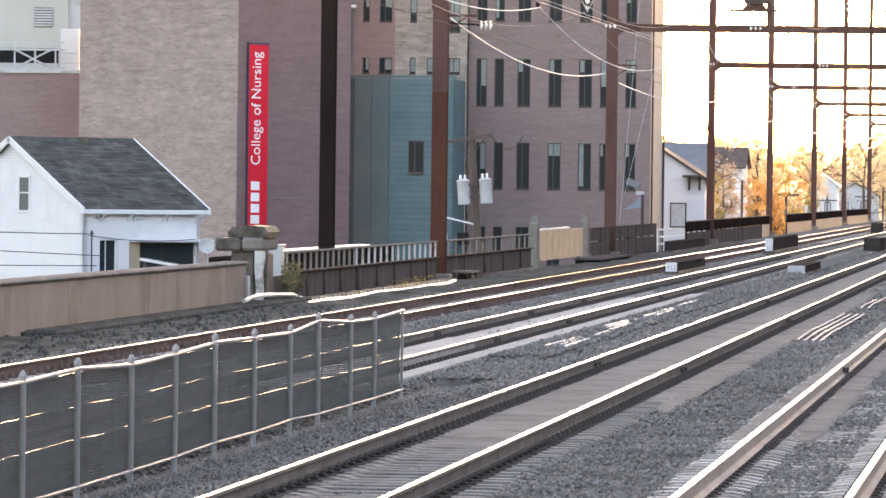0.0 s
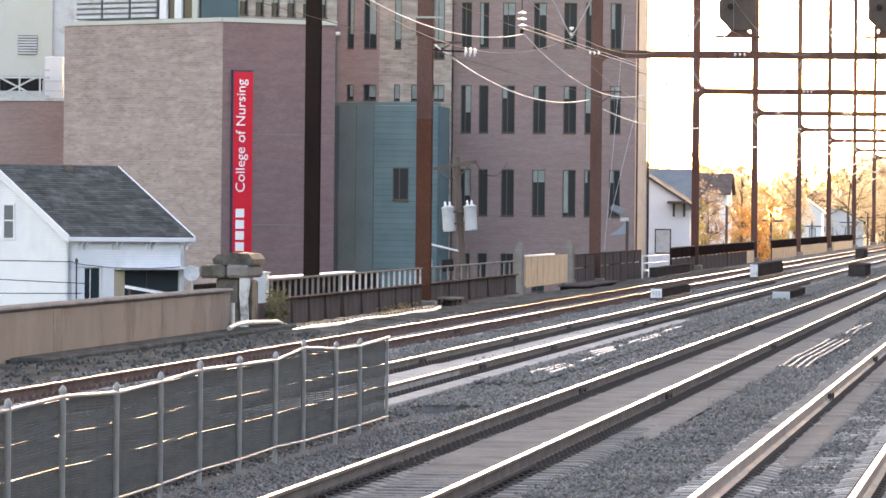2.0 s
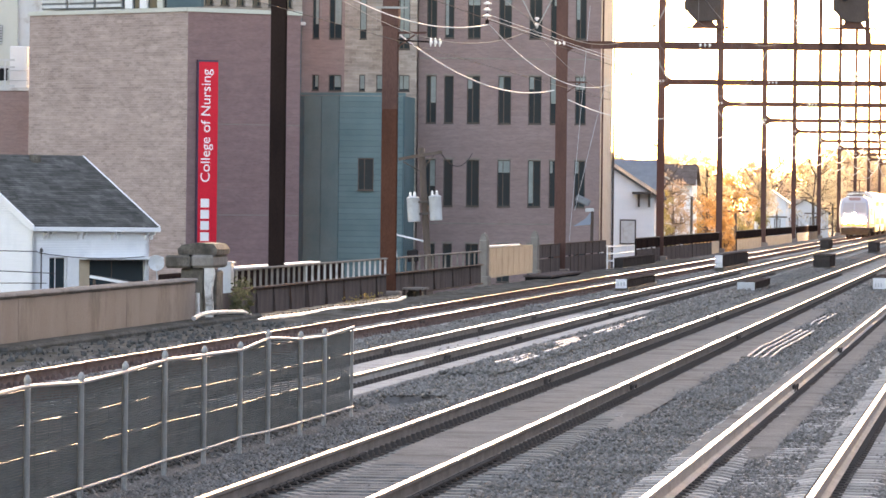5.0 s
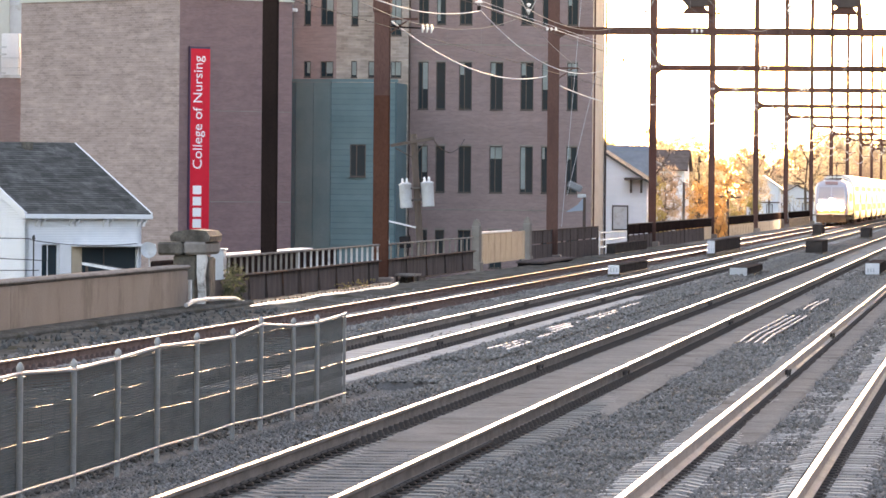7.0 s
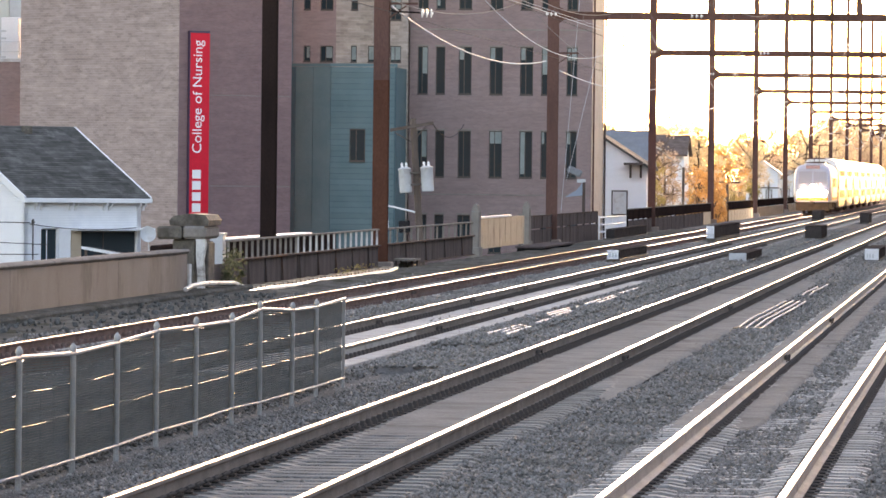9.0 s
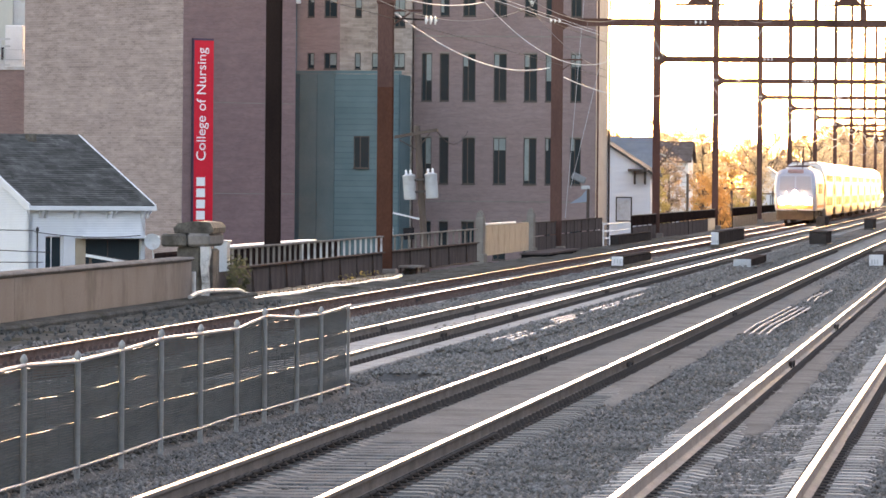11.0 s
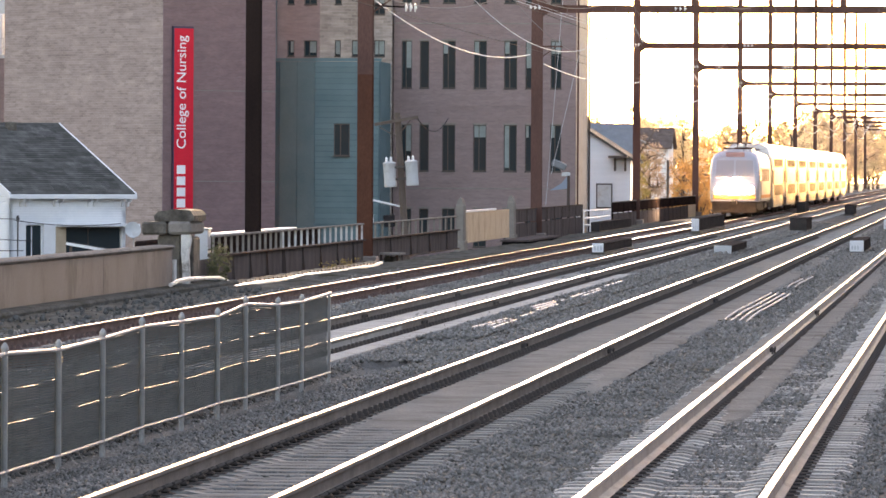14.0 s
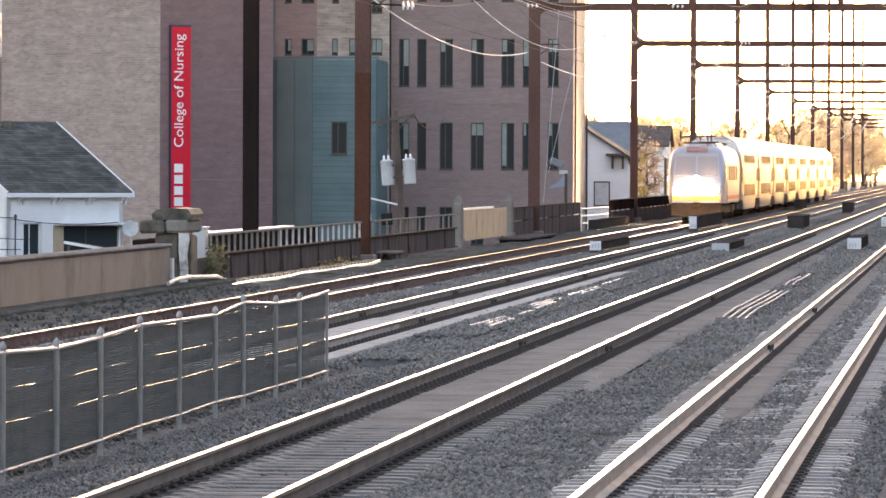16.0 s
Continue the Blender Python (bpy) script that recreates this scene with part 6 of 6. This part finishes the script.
def build_locomotive():
    lo = thing("locomotive", "silver electric locomotive with glaring headlights and cab front paled for glare", "locomotive", "train")
    part("body", ring_loft([(0.0, 1.26, 0.95, 1.95), (0.12, 1.36, 0.92, 2.2), (0.45, 1.44, 0.92, 2.85), (0.85, 1.46, 0.92, 3.5), (1.35, 1.47, 0.92, 3.86), (18.1, 1.47, 0.92, 3.86), (18.6, 1.46, 0.92, 3.5), (19.1, 1.42, 0.92, 2.6), (19.4, 1.28, 0.95, 1.95)]), M_LOCO, lo, smooth=True)
    # windscreens on the slope; they and the frame are paled to stand for glare
    for a, b in ((-1.12, -0.06), (0.06, 1.12)):
        part("windscreen", Shape().add([(a, 0.165, 2.36), (b, 0.165, 2.36), (b * 0.94, 0.76, 3.42), (a * 0.94, 0.76, 3.42), (a, 0.25, 2.33), (b, 0.25, 2.33), (b * 0.94, 0.84, 3.38), (a * 0.94, 0.84, 3.38)],
                                       [(0, 1, 2, 3), (7, 6, 5, 4), (0, 4, 5, 1), (1, 5, 6, 2), (2, 6, 7, 3), (3, 7, 4, 0)]), M_CABGLASS, lo, "cab windscreen with headlamp glare in its pale colour")
    part("front_mask", Shape().add([(-1.2, 0.13, 2.24), (1.2, 0.13, 2.24), (1.12, 0.80, 3.5), (-1.12, 0.80, 3.5), (-1.2, 0.3, 2.2), (1.2, 0.3, 2.2), (1.1, 0.95, 3.45), (-1.1, 0.95, 3.45)],
                                   [(0, 1, 2, 3), (7, 6, 5, 4), (0, 4, 5, 1), (1, 5, 6, 2), (2, 6, 7, 3), (3, 7, 4, 0)]), M_LOCO, lo, "cab front frame paled to silver for the glare")
    part("stripe", Shape().box(-1.24, 1.24, -0.035, 0.02, 1.05, 1.3, 0.01), M_ORANGE, lo, "orange stripe")
    part("skirt", Shape().box(-1.3, 1.3, 0.05, 0.25, 0.25, 0.94, 0.05), M_UNDER, lo, "dark snow plough")
    part("coupler", Shape().box(-0.16, 0.16, -0.55, 0.1, 0.75, 1.0, 0.04), M_UNDER, lo)
    part("sign_box", Shape().box(-0.55, 0.55, 0.86, 1.1, 3.55, 3.82, 0.03), M_SIGNBOX, lo, "pinkish route sign box")
    # lens radii are oversized to stand for the glare round the lamps
    for x, z, r in ((-0.86, 1.62, 0.27), (0.86, 1.62, 0.27), (-0.29, 1.66, 0.24), (0.29, 1.66, 0.24), (0.0, 2.12, 0.2)):
        y = -0.02 if z < 2 else 0.05
        lp = part("headlamp", Shape().tube([(x, y - 0.03, z), (x, y + 0.15, z)], r + 0.03, 14), M_GALV, lo, "round headlamp housing")
        part("lens", Shape().lathe([(r, 0), (r * 0.92, 0.04), (r * 0.6, 0.07), (0.01, 0.085)], 14), M_LAMP, lp, "lit lens enlarged to stand for its glare", m=pose(x, y - 0.035, z, 90))
    for sx in (-1, 1):
        x = sx * 1.475
        a, b = (x - 0.012, x + 0.006) if sx > 0 else (x - 0.006, x + 0.012)
        part("cab_window", Shape().box(a, b, 1.35, 1.95, 2.2, 2.85), M_GLASS, lo, "cab side window")
        part("cab_door", Shape().box(a, b, 2.15, 2.75, 0.98, 2.9), M_LOCODARK, lo, "dark cab door")
        for k in range(4):
            part("side_grille", Shape().box(a - sx * 0.0, b, 4.6 + 2.9 * k, 6.7 + 2.9 * k, 2.1, 2.85), M_LOCODARK, lo, "dark side grille")
        part("side_stripe", Shape().box(a, b, 2.9, 18.2, 1.1, 1.3), M_ORANGE, lo, "orange side stripe")
    part("roof_hatch", Shape().box(-0.75, 0.75, 6.5, 13.0, 3.84, 4.05, 0.05), M_LOCO, lo)
    part("resistor_box", Shape().box(-0.6, 0.6, 13.4, 15.0, 3.84, 4.15, 0.05), M_LOCODARK, lo)
    for y0, up in ((3.0, 0.0), (16.2, 1.0)):
        pg = part("pantograph_base", Shape().box(-0.8, -0.72, y0, y0 + 1.9, 4.0, 4.07).box(0.72, 0.8, y0, y0 + 1.9, 4.0, 4.07).box(-0.8, 0.8, y0, y0 + 0.08, 4.0, 4.07).box(-0.8, 0.8, y0 + 1.82, y0 + 1.9, 4.0, 4.07), M_RUST, lo, "rust-red pantograph frame")
        for x in (-0.7, 0.7):
            for yy in (y0 + 0.2, y0 + 1.7):
                part("insulator", Shape().lathe([(0.06, 0), (0.09, 0.04), (0.06, 0.07), (0.09, 0.11), (0.05, 0.16)], 8, (x, yy, 3.84)), M_PORCELAIN, pg)
        if up:
            part("arms", Shape().tube([(0, y0 + 0.2, 4.05), (0, y0 + 1.6, 4.75), (0, y0 + 0.4, 5.5)], 0.035, 6), M_RUST, pg)
            part("contact_head", Shape().box(-0.85, 0.85, y0 + 0.25, y0 + 0.5, 5.48, 5.54), M_RUST, pg)
        else:
            part("arms", Shape().tube([(0, y0 + 0.2, 4.05), (0, y0 + 1.8, 4.25), (0, y0 + 0.3, 4.35)], 0.035, 6), M_RUST, pg)
            part("contact_head", Shape().box(-0.85, 0.85, y0 + 0.1, y0 + 0.4, 4.33, 4.4), M_RUST, pg)
    part("roof_mast", Shape().tube([(0.3, 6.2, 3.84), (0.3, 6.2, 5.1)], 0.025, 6), M_LOCODARK, lo, "thin roof mast")
    part("underframe", Shape().box(-1.2, 1.2, 5.8, 13.6, 0.35, 0.92, 0.05), M_UNDER, lo)
    bogie(lo, 3.6)
    bogie(lo, 15.9)
    return lo


def build_coach():
    co = thing("passenger_coach", "stainless steel double-deck passenger coach gleaming in low sun", "passenger coach", "train")
    st = [(0.25, 1.44, 1.05, 4.30), (0.35, 1.49, 1.0, 4.40), (3.6, 1.49, 1.0, 4.42), (4.6, 1.49, 0.45, 4.42), (20.9, 1.49, 0.45, 4.42), (21.9, 1.49, 1.0, 4.42), (25.1, 1.49, 1.0, 4.40), (25.2, 1.44, 1.05, 4.30)]
    part("body", ring_loft(st), M_STAINLESS, co, smooth=True)
    part("diaphragm", Shape().box(-0.75, 0.75, -0.12, 0.25, 1.1, 3.5, 0.05).box(-0.75, 0.75, 25.2, 25.5, 1.1, 3.5, 0.05), M_BLACK, co, "black end bellows")
    for sx in (-1, 1):
        x = sx * 1.495
        a, b = (x - 0.015, x + 0.006) if sx > 0 else (x - 0.006, x + 0.015)
        for k in range(10):
            y = 5.0 + k * 1.58
            part("lower_window", Shape().box(a, b, y, y + 1.18, 1.2, 1.85), M_CARGLASS, co, "dark lower window")
            part("upper_window", Shape().box(a - sx * 0.02, b - sx * 0.012, y, y + 1.18, 2.98, 3.5), M_CARGLASS, co, "dark upper window")
        for y in (2.2, 22.2):
            d = part("door", Shape().box(a, b, y, y + 1.35, 1.05, 2.95), M_STAINLESS, co, "sliding door")
            part("door_window", Shape().box(a + sx * 0.006, b + sx * 0.006, y + 0.15, y + 0.55, 1.9, 2.75).box(a + sx * 0.006, b + sx * 0.006, y + 0.8, y + 1.2, 1.9, 2.75), M_CARGLASS, d)
        for y in (0.8, 24.0):
            part("end_window", Shape().box(a, b, y, y + 1.0, 2.0, 2.75), M_CARGLASS, co, "end window")
        for y in (0.5, 4.75, 20.95, 24.95):
            part("seam", Shape().box(a, b, y, y + 0.09, 1.05, 3.6), M_SEAM, co, "body seam")
    for k in range(4):
        part("roof_unit", Shape().box(-0.7, 0.7, 3.0 + k * 5.5, 5.2 + k * 5.5, 4.38, 4.47, 0.03), M_TANK, co)
    bogie(co, 2.9)
    bogie(co, 22.5)
    return co


loco = build_locomotive()
coach = build_coach()
coaches = [coach] + [copy_thing(coach, Matrix()) for _ in range(7)]


def motions():
    """The train runs towards the camera on the outermost track, slowing gently."""
    front = lambda t: 306.0 + 21.5 * (16 - t) + 0.25 * (16 - t) ** 2
    for k, ob in enumerate([loco] + coaches):
        back = 0.0 if k == 0 else 19.6 + 25.6 * (k - 1)
        walk(ob, [(t, pose(TRACKS[0], front(t) + back, 0)) for t in range(17)])


motions()
